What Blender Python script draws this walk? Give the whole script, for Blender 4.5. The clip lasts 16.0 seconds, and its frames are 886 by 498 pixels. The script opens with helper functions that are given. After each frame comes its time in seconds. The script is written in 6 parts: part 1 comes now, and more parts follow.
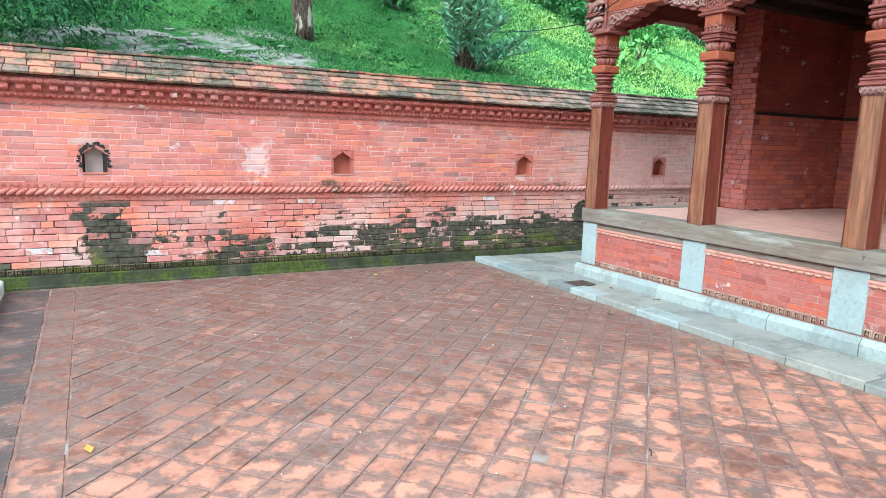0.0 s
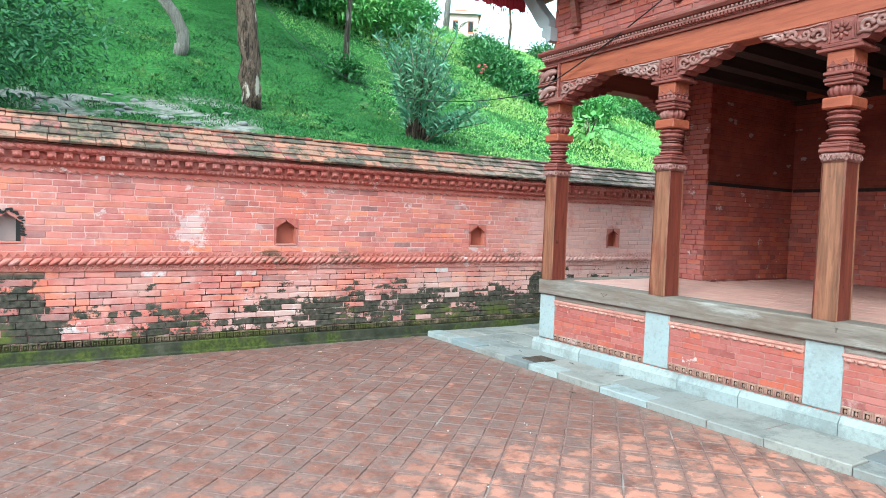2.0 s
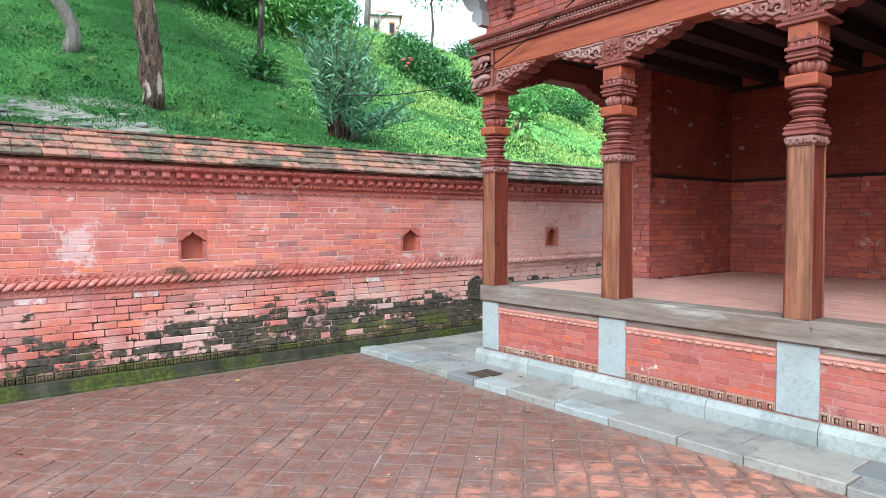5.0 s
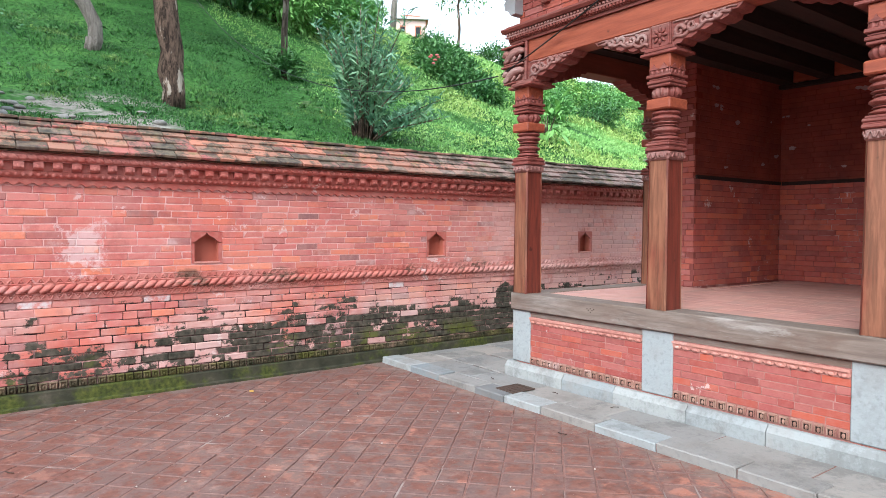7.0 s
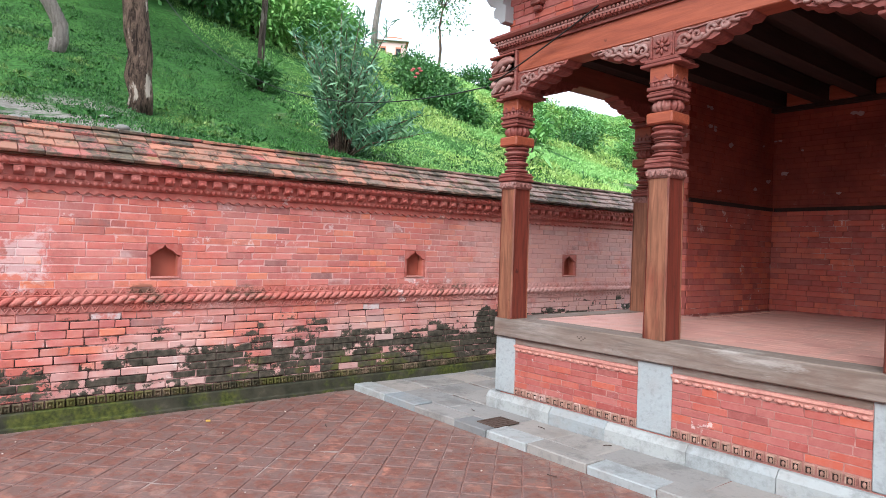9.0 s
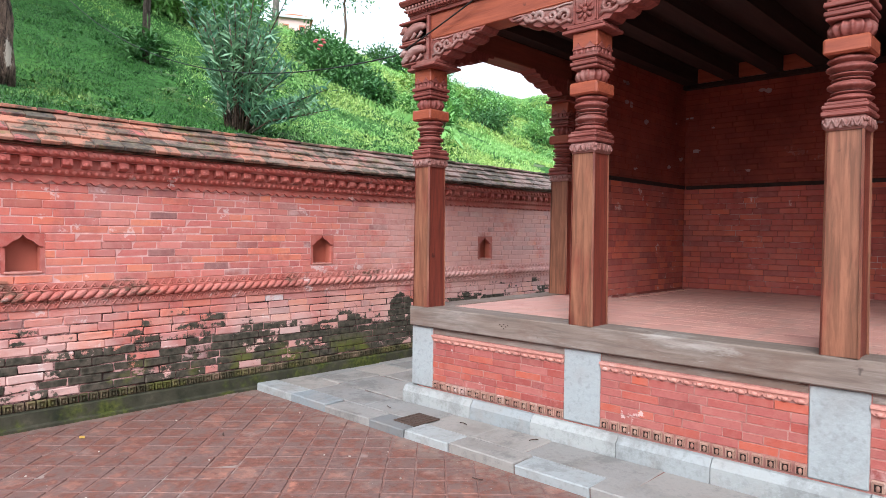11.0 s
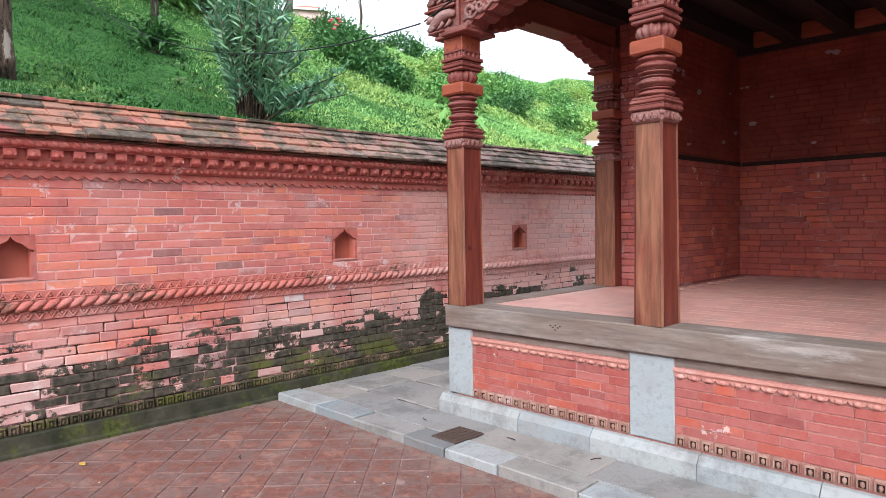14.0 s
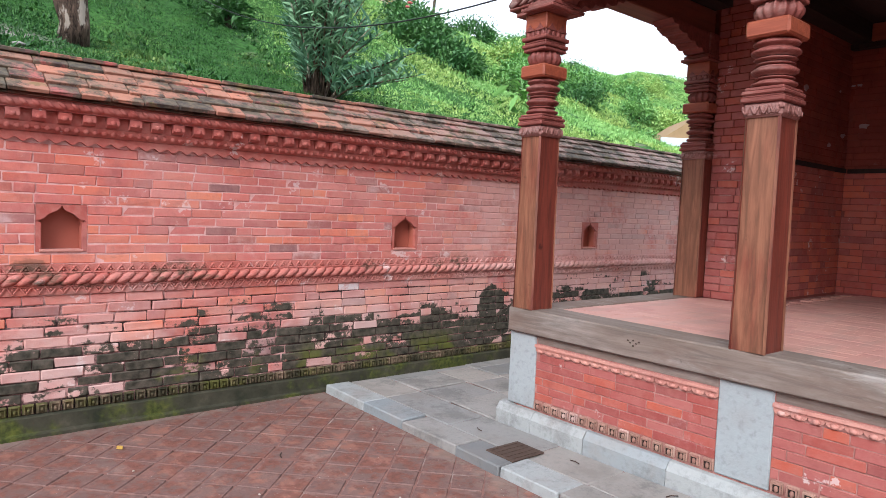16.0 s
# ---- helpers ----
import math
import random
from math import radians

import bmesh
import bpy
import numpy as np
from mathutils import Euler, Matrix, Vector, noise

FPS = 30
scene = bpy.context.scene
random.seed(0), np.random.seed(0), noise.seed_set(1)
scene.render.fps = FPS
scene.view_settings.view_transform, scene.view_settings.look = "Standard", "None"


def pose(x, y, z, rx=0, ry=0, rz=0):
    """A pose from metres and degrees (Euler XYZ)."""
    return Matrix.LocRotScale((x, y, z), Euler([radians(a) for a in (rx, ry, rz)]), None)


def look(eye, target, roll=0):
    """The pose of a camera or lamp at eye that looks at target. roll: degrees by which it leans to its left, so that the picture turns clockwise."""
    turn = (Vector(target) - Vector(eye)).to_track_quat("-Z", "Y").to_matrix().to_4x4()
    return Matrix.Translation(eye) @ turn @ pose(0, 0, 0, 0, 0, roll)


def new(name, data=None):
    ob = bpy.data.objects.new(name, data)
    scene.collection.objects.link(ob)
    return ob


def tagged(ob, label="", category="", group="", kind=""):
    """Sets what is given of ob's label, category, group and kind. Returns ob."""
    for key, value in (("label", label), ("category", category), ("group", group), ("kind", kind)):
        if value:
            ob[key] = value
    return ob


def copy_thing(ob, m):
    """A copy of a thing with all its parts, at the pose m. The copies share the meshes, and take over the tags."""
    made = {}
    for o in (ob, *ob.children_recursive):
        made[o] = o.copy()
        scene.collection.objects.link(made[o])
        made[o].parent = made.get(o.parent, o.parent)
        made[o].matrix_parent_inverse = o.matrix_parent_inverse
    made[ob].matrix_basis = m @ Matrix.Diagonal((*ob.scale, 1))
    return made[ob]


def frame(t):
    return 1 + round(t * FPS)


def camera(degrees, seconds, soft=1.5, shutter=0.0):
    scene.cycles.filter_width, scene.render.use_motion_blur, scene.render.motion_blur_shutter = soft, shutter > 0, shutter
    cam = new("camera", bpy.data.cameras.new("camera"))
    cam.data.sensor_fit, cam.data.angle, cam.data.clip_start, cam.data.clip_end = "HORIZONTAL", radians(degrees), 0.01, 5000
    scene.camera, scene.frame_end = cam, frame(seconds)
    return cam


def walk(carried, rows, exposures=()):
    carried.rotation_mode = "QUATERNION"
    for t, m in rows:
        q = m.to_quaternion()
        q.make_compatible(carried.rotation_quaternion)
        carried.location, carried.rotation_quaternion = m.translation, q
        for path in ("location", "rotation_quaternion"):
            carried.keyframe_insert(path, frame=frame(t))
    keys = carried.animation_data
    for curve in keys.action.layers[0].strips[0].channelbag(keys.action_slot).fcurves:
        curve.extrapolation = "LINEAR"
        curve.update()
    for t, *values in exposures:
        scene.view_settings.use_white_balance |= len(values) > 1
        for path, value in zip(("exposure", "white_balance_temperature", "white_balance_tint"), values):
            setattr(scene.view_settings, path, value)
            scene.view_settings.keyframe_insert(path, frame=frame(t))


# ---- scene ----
cam = camera(68.0, 16.0, soft=0.7)
PATH = [
    (0, (0.232, 0.078, 1.444), (1.171, 1.814, 1.123), 1.8),
    (0.5, (0.272, 0.149, 1.438), (1.2, 1.898, 1.155), 1.7),
    (1, (0.32, 0.232, 1.412), (1.28, 1.97, 1.167), 1.5),
    (1.5, (0.378, 0.33, 1.4), (1.389, 2.043, 1.192), 1.4),
    (2, (0.435, 0.415, 1.386), (1.505, 2.102, 1.292), 2.0),
    (2.5, (0.496, 0.518, 1.383), (1.662, 2.139, 1.279), 2.3),
    (3, (0.565, 0.611, 1.375), (1.791, 2.182, 1.202), 0.8),
    (3.5, (0.615, 0.707, 1.394), (1.865, 2.256, 1.197), 0.1),
    (4, (0.672, 0.79, 1.394), (1.913, 2.35, 1.237), -0.0),
    (4.5, (0.725, 0.873, 1.396), (1.976, 2.43, 1.301), -0.1),
    (7, (0.997, 1.301, 1.375), (2.182, 2.91, 1.306), 0.3),
    (7.5, (1.047, 1.388, 1.382), (2.252, 2.982, 1.3), 1.4),
    (8, (1.098, 1.476, 1.371), (2.315, 3.062, 1.312), 1.9),
    (8.5, (1.153, 1.562, 1.359), (2.364, 3.153, 1.335), 1.8),
    (9, (1.203, 1.652, 1.346), (2.449, 3.217, 1.345), 1.7),
    (9.5, (1.262, 1.751, 1.36), (2.554, 3.278, 1.385), 1.8),
    (10, (1.338, 1.832, 1.347), (2.697, 3.3, 1.341), 1.5),
    (12.5, (1.637, 2.215, 1.347), (3.12, 3.556, 1.301), -0.1),
    (13, (1.691, 2.297, 1.343), (3.163, 3.65, 1.311), -0.4),
    (13.5, (1.748, 2.374, 1.34), (3.183, 3.766, 1.299), -0.7),
    (14, (1.807, 2.454, 1.347), (3.207, 3.88, 1.269), -1.0),
    (14.5, (1.854, 2.536, 1.36), (3.233, 3.98, 1.247), -0.3),
    (15, (1.912, 2.61, 1.376), (3.257, 4.082, 1.213), 1.3),
    (15.5, (1.96, 2.679, 1.381), (3.262, 4.191, 1.244), 1.9),
    (16, (2.011, 2.751, 1.372), (3.28, 4.293, 1.257), 2.4),
]
EXPOSURES = [(0.0, 0.81, 5000, -16), (2.0, 0.85, 4980, -17), (3.5, 0.74, 5060, -13), (7.0, 0.57, 5540, 3), (9.5, 0.48, 5640, 6), (12.5, 0.53, 5640, 7), (16.0, 0.30, 5660, 8)]
walk(cam, [(t, look(eye, target, roll)) for t, eye, target, roll in PATH], EXPOSURES)

# ---- light: a bright, hazy overcast day ----
SUN_EL, SUN_AZ = 36.0, 238.0   # degrees; azimuth clockwise from +y
world = bpy.data.worlds.new("overcast_sky")
scene.world = world
world.use_nodes = True
wn = world.node_tree.nodes
sky = wn.new("ShaderNodeTexSky")
sky.sky_type, sky.sun_disc = "NISHITA", False
sky.sun_elevation, sky.sun_rotation = radians(SUN_EL), radians(SUN_AZ)
sky.air_density, sky.dust_density, sky.ozone_density = 1.0, 6.0, 0.6
wn["Background"].inputs["Strength"].default_value = 0.15
haze = wn.new("ShaderNodeMix")          # a white cloud deck in front of most of the clear sky
haze.data_type = "RGBA"
haze.inputs[0].default_value, haze.inputs[7].default_value = 0.75, (11.4, 11.5, 11.6, 1)
world.node_tree.links.new(sky.outputs[0], haze.inputs[6])
world.node_tree.links.new(haze.outputs[2], wn["Background"].inputs[0])
sun_data = bpy.data.lights.new("sun", "SUN")
sun_data.energy, sun_data.angle, sun_data.color = 2.5, radians(30), (1.0, 0.96, 0.9)
sun = new("sun", sun_data)
az, el = radians(SUN_AZ), radians(SUN_EL)
sun.matrix_world = look((0, 0, 20), (-math.sin(az) * math.cos(el), -math.cos(az) * math.cos(el), 20 - math.sin(el)))


# ---- materials ----
class Mat:
    """A node material built step by step; every texture is laid in world metres."""

    def __init__(self, name, rough=0.8, metallic=0.0, spec=0.4):
        self.m = bpy.data.materials.new(name)
        self.m.use_nodes = True
        self.t = self.m.node_tree
        self.p = self.t.nodes["Principled BSDF"]
        self.p.inputs["Roughness"].default_value = rough
        self.p.inputs["Metallic"].default_value = metallic
        self.p.inputs["Specular IOR Level"].default_value = spec
        self.geo = self.t.nodes.new("ShaderNodeNewGeometry")
        self.pos = self.geo.outputs["Position"]

    def put(self, node, key, value):
        if isinstance(value, bpy.types.NodeSocket):
            self.t.links.new(value, node.inputs[key])
        elif value is not None:
            if isinstance(value, tuple) and len(value) == 3 and node.inputs[key].type == "RGBA":
                value = (*value, 1)
            node.inputs[key].default_value = value

    def noise(self, scale, detail=4.0, rough=0.55, stretch=None, dist=0.0):
        vec = self.pos
        if stretch:
            mp = self.t.nodes.new("ShaderNodeMapping")
            self.t.links.new(self.pos, mp.inputs[0])
            mp.inputs["Scale"].default_value = stretch
            vec = mp.outputs[0]
        n = self.t.nodes.new("ShaderNodeTexNoise")
        self.t.links.new(vec, n.inputs["Vector"])
        n.inputs["Scale"].default_value, n.inputs["Detail"].default_value = scale, detail
        n.inputs["Roughness"].default_value, n.inputs["Distortion"].default_value = rough, dist
        return n.outputs["Fac"]

    def math(self, op, a, b=None, clamp=False):
        n = self.t.nodes.new("ShaderNodeMath")
        n.operation, n.use_clamp = op, clamp
        self.put(n, 0, a)
        self.put(n, 1, b)
        return n.outputs[0]

    def step(self, value, lo, hi):
        n = self.t.nodes.new("ShaderNodeMapRange")
        n.interpolation_type = "SMOOTHSTEP"
        self.put(n, 0, value)
        n.inputs[1].default_value, n.inputs[2].default_value = lo, hi
        return n.outputs[0]

    def ramp(self, fac, *stops):
        n = self.t.nodes.new("ShaderNodeValToRGB")
        e = n.color_ramp.elements
        while len(e) < len(stops):
            e.new(0.5)
        for k, (at, c) in zip(e, stops):
            k.position, k.color = at, (*c, 1)
        self.put(n, 0, fac)
        return n.outputs[0]

    def mix(self, fac, a, b, kind="MIX"):
        n = self.t.nodes.new("ShaderNodeMix")
        n.data_type, n.blend_type = "RGBA", kind
        self.put(n, 0, fac)
        self.put(n, 6, a)
        self.put(n, 7, b)
        return n.outputs[2]

    def xyz(self, source=None):
        n = self.t.nodes.new("ShaderNodeSeparateXYZ")
        self.t.links.new(source or self.pos, n.inputs[0])
        return n.outputs

    def rnd(self):
        """A number for each object and for each loose piece of a joined mesh."""
        info = self.t.nodes.new("ShaderNodeObjectInfo")
        return self.math("FRACT", self.math("ADD", info.outputs["Random"], self.geo.outputs["Random Per Island"]))

    def done(self, colour, bump=None, strength=0.3, depth=0.01, rough=None):
        self.put(self.p, "Base Color", colour)
        if bump is not None:
            b = self.t.nodes.new("ShaderNodeBump")
            b.inputs["Strength"].default_value, b.inputs["Distance"].default_value = strength, depth
            self.put(b, "Height", bump)
            self.t.links.new(b.outputs[0], self.p.inputs["Normal"])
        if rough is not None:
            self.put(self.p, "Roughness", rough)
        return self.m


def damp(m, jitter=0.80):
    """Where black algae grow on the old wall: ragged patches in the damp lower courses, densest near the corner by the pavilion."""
    o = m.xyz()
    patch = m.noise(1.9, 5, 0.66, (1.0, 1.0, 1.9))
    fine = m.noise(8.0, 6, 0.75)
    wet = m.step(o[0], 2.2, 4.8)
    low = m.math("MULTIPLY", m.step(o[2], 0.90, 0.34), m.math("ADD", 0.50, m.math("MULTIPLY", wet, 0.52)))
    under = m.math("MULTIPLY", m.step(m.math("ABSOLUTE", m.math("SUBTRACT", o[0], 0.36)), 0.40, 0.05), 0.52)   # a run of damp below the first niche
    v = m.math("ADD", m.math("MULTIPLY", patch, 2.3), m.math("MULTIPLY", fine, 1.7))
    v = m.math("ADD", v, m.math("MULTIPLY", m.math("SUBTRACT", m.rnd(), 0.5), jitter))
    v = m.math("ADD", v, m.math("SUBTRACT", m.math("ADD", low, under), 2.56))
    return m.math("MULTIPLY", m.step(v, 0.0, 0.15), m.step(o[2], 0.83, 0.76))


def upper_gloom(m):
    """Dark red above the hall's timber band, with the upper gloom put into it."""
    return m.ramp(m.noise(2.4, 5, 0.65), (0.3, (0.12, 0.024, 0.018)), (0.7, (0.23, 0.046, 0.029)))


def brick_material(name, tones, old=False, pale=0.0, wash=1.0, dim_top=False):
    m = Mat(name, rough=0.82, spec=0.25)
    r = m.rnd()
    base = m.ramp(r, *[(i / (len(tones) - 1), c) for i, c in enumerate(tones)])
    mott = m.noise(16, 5, 0.6)
    base = m.mix(m.math("MULTIPLY", m.step(mott, 0.35, 0.7), 0.32), base, (0.50 * wash, 0.25 * wash ** 2, 0.20 * wash ** 2))
    sooty = m.math("MULTIPLY", m.step(m.noise(4.2, 6, 0.7), 0.50, 0.68), 0.45)
    base = m.mix(sooty, base, (0.27 * wash, 0.075 * wash, 0.068 * wash))
    broad = m.noise(1.3, 4, 0.6)
    base = m.mix(m.math("MULTIPLY", m.step(broad, 0.45, 0.7), 0.30), base, (0.54 * wash, 0.29 * wash ** 2, 0.25 * wash ** 2))
    if old:                                         # fresher orange-red stretches
        base = m.mix(m.math("MULTIPLY", m.step(m.noise(1.9, 5, 0.66), 0.50, 0.62), 0.32), base, (0.60, 0.135, 0.075))
    lime = m.math("ADD", m.math("MULTIPLY", m.noise(3.1, 6, 0.7), 0.94), m.math("MULTIPLY", m.step(r, 0.93, 0.99), 0.10))
    base = m.mix(m.math("MULTIPLY", m.step(lime, 0.54 - pale, 0.70 - pale), 0.5), base, (0.62, 0.45, 0.42))
    if old:
        salt = m.math("MULTIPLY", m.step(m.xyz()[2], 0.95, 0.45), m.step(m.noise(1.1, 5, 0.65), 0.40, 0.62))
        base = m.mix(m.math("MULTIPLY", salt, 0.68), base, (0.62, 0.45, 0.41))
        lime_lift = m.math("MULTIPLY", m.step(m.xyz()[0], 4.9, 6.6), m.step(m.noise(2.0, 6, 0.7), 0.30, 0.52))     # faded lime behind the pavilion, paled further in place of missing sky light
        base = m.mix(m.math("MULTIPLY", lime_lift, 0.62), base, (0.68, 0.44, 0.40))
        flakes = m.step(m.math("ADD", m.noise(5.5, 5, 0.7), m.math("MULTIPLY", m.noise(0.8, 3), 0.35)), 0.80, 0.86)
        base = m.mix(m.math("MULTIPLY", flakes, 0.5), base, (0.70, 0.60, 0.58))
        ox, oz = m.math("SUBTRACT", m.xyz()[0], 1.80), m.math("MULTIPLY", m.math("SUBTRACT", m.xyz()[2], 1.20), 0.8)
        away = m.math("SQRT", m.math("ADD", m.math("MULTIPLY", ox, ox), m.math("MULTIPLY", oz, oz)))
        splash = m.step(m.math("SUBTRACT", m.noise(7.0, 6, 0.75), m.math("MULTIPLY", away, 1.2)), 0.30, 0.42)   # an old splash of whitewash
        base = m.mix(m.math("MULTIPLY", splash, 0.42), base, (0.70, 0.60, 0.59))
    else:
        chips = m.step(m.math("ADD", m.noise(4.5, 5, 0.7), m.math("MULTIPLY", m.noise(0.9, 3), 0.3)), 0.80, 0.84)
        base = m.mix(m.math("MULTIPLY", chips, 0.55), base, (0.66, 0.58, 0.55))
    if old:                                         # single bricks still white with lime
        base = m.mix(m.math("MULTIPLY", m.step(m.math("ABSOLUTE", m.math("SUBTRACT", r, 0.713)), 0.012, 0.009), m.math("MULTIPLY", m.step(m.xyz()[2], 0.80, 0.78), m.step(m.noise(12, 5, 0.7), 0.36, 0.56))), base, (0.62, 0.52, 0.51))
    pits = m.noise(60, 4, 0.6)
    # above the timber band the hall's gloom is mixed into the brick colour
    if dim_top:
        base = m.mix(m.math("MULTIPLY", m.step(m.xyz()[2], 1.86, 1.90), m.math("ADD", 0.76, m.math("MULTIPLY", m.step(broad, 0.35, 0.65), 0.20))), base, upper_gloom(m))
    if old:
        d = damp(m)
        green = m.math("MULTIPLY", m.step(m.noise(3.2, 4, 0.6), 0.50, 0.66), m.step(m.xyz()[2], 0.42, 0.2))
        algae = m.mix(green, m.ramp(m.noise(22, 4), (0.3, (0.022, 0.022, 0.014)), (0.7, (0.105, 0.085, 0.065))), (0.11, 0.115, 0.022))
        base = m.mix(d, base, algae)
        streak = m.math("MULTIPLY", m.step(m.noise(1.5, 6, 0.75, (0.8, 1, 1.6)), 0.585, 0.66), m.math("MULTIPLY", m.step(m.xyz()[2], 0.74, 0.84), m.step(m.xyz()[2], 1.04, 0.96)))
        base = m.mix(m.math("MULTIPLY", streak, 0.8), base, (0.06, 0.05, 0.03))
    return m.done(base, m.math("ADD", pits, m.math("MULTIPLY", mott, 0.7)), 0.45, 0.006)


RED = [(0.20, 0.10, 0.10), (0.48, 0.135, 0.115), (0.55, 0.16, 0.13), (0.44, 0.135, 0.125), (0.68, 0.21, 0.11), (0.50, 0.145, 0.13), (0.38, 0.11, 0.10), (0.58, 0.20, 0.17), (0.53, 0.15, 0.125), (0.62, 0.18, 0.11), (0.28, 0.11, 0.11)]
M_BRICK = brick_material("old_wall_brick", RED, old=True)
M_BRICK_NEW = brick_material("platform_brick", [(0.32, 0.072, 0.060), (0.26, 0.058, 0.052), (0.42, 0.095, 0.056), (0.31, 0.080, 0.072), (0.36, 0.115, 0.10), (0.22, 0.055, 0.05)], pale=-0.03, wash=0.80)
M_BRICK_IN = brick_material("hall_brick", [(0.46, 0.095, 0.07), (0.36, 0.072, 0.058), (0.55, 0.125, 0.07), (0.40, 0.085, 0.07), (0.26, 0.065, 0.06)], pale=-0.08, wash=0.80, dim_top=True)
M_TERRA = brick_material("terracotta_moulding", [(0.40, 0.10, 0.08), (0.46, 0.14, 0.11), (0.43, 0.12, 0.095)], old=True)
M_CORNICE = brick_material("cornice_terracotta", [(0.36, 0.08, 0.065), (0.42, 0.105, 0.08), (0.38, 0.09, 0.075)], pale=-0.1)
M_PALE_TERRA = brick_material("pale_orange_terracotta", [(0.52, 0.24, 0.19), (0.48, 0.21, 0.17), (0.56, 0.28, 0.22)])


def mortar():
    m = Mat("lime_mortar", rough=0.95, spec=0.1)
    n = m.noise(14, 5, 0.6)
    c = m.ramp(n, (0.3, (0.48, 0.225, 0.20)), (0.7, (0.66, 0.41, 0.38)))
    ox, oz = m.math("SUBTRACT", m.xyz()[0], 1.80), m.math("MULTIPLY", m.math("SUBTRACT", m.xyz()[2], 1.20), 0.8)
    away = m.math("SQRT", m.math("ADD", m.math("MULTIPLY", ox, ox), m.math("MULTIPLY", oz, oz)))
    splash = m.step(m.math("SUBTRACT", m.noise(7.0, 6, 0.75), m.math("MULTIPLY", away, 1.2)), 0.30, 0.42)
    c = m.mix(m.math("MULTIPLY", splash, 0.5), c, (0.70, 0.60, 0.59))
    lowz = m.step(m.xyz()[2], 0.80, 0.74)
    gap = m.math("MULTIPLY", lowz, m.step(m.noise(5, 6, 0.7), 0.36, 0.56))
    c = m.mix(gap, c, (0.035, 0.022, 0.02))
    return m.done(c, n, 0.5, 0.01)


def plain_mortar():
    m = Mat("pale_pink_mortar", rough=0.95, spec=0.1)
    n = m.noise(18, 5, 0.6)
    return m.done(m.ramp(n, (0.3, (0.25, 0.095, 0.08)), (0.7, (0.42, 0.225, 0.195))), n, 0.5, 0.008)


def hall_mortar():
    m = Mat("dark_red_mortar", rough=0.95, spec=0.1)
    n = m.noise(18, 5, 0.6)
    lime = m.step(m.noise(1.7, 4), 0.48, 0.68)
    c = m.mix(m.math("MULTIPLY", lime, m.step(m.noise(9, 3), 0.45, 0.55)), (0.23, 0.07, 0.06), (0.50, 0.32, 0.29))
    # mortar above the band takes the same darkened red
    return m.done(m.mix(m.math("MULTIPLY", m.step(m.xyz()[2], 1.86, 1.90), 0.9), c, upper_gloom(m)), n, 0.5, 0.008)


def cement_plinth():
    m = Mat("mossy_cement", rough=0.92, spec=0.15)
    n = m.noise(7, 5, 0.6)
    c = m.ramp(n, (0.3, (0.026, 0.028, 0.018)), (0.6, (0.062, 0.056, 0.038)), (0.8, (0.13, 0.108, 0.082)))
    moss = m.step(m.noise(2.6, 5, 0.65), 0.46, 0.60)
    c = m.mix(m.math("MULTIPLY", moss, 0.85), c, m.ramp(m.noise(30), (0.35, (0.035, 0.045, 0.012)), (0.7, (0.12, 0.13, 0.025))))
    return m.done(c, m.noise(45, 4), 0.6, 0.008)


def roof_tile():
    m = Mat("weathered_roof_tile", rough=0.85, spec=0.25)
    r = m.rnd()
    c = m.ramp(r, (0.0, (0.36, 0.15, 0.10)), (0.22, (0.26, 0.14, 0.10)), (0.45, (0.42, 0.17, 0.11)), (0.65, (0.20, 0.14, 0.11)), (0.82, (0.40, 0.11, 0.095)), (1.0, (0.10, 0.08, 0.075)))
    old = m.math("ADD", m.noise(3.2, 6, 0.78), m.math("MULTIPLY", m.math("SUBTRACT", r, 0.5), 0.12))
    far = m.step(m.xyz()[0], 4.2, 6.6)
    c = m.mix(m.math("MULTIPLY", far, 0.75), c, m.ramp(m.noise(9), (0.3, (0.19, 0.15, 0.13)), (0.7, (0.40, 0.30, 0.27))))
    c = m.mix(m.math("MULTIPLY", m.step(old, 0.445, 0.545), 0.9), c, m.ramp(m.noise(20), (0.35, (0.035, 0.034, 0.03)), (0.7, (0.15, 0.12, 0.08))))
    moss = m.step(m.noise(4.5, 4, 0.6), 0.60, 0.70)
    c = m.mix(m.math("MULTIPLY", moss, 0.6), c, (0.12, 0.11, 0.03))
    return m.done(c, m.noise(50, 4), 0.5, 0.006)


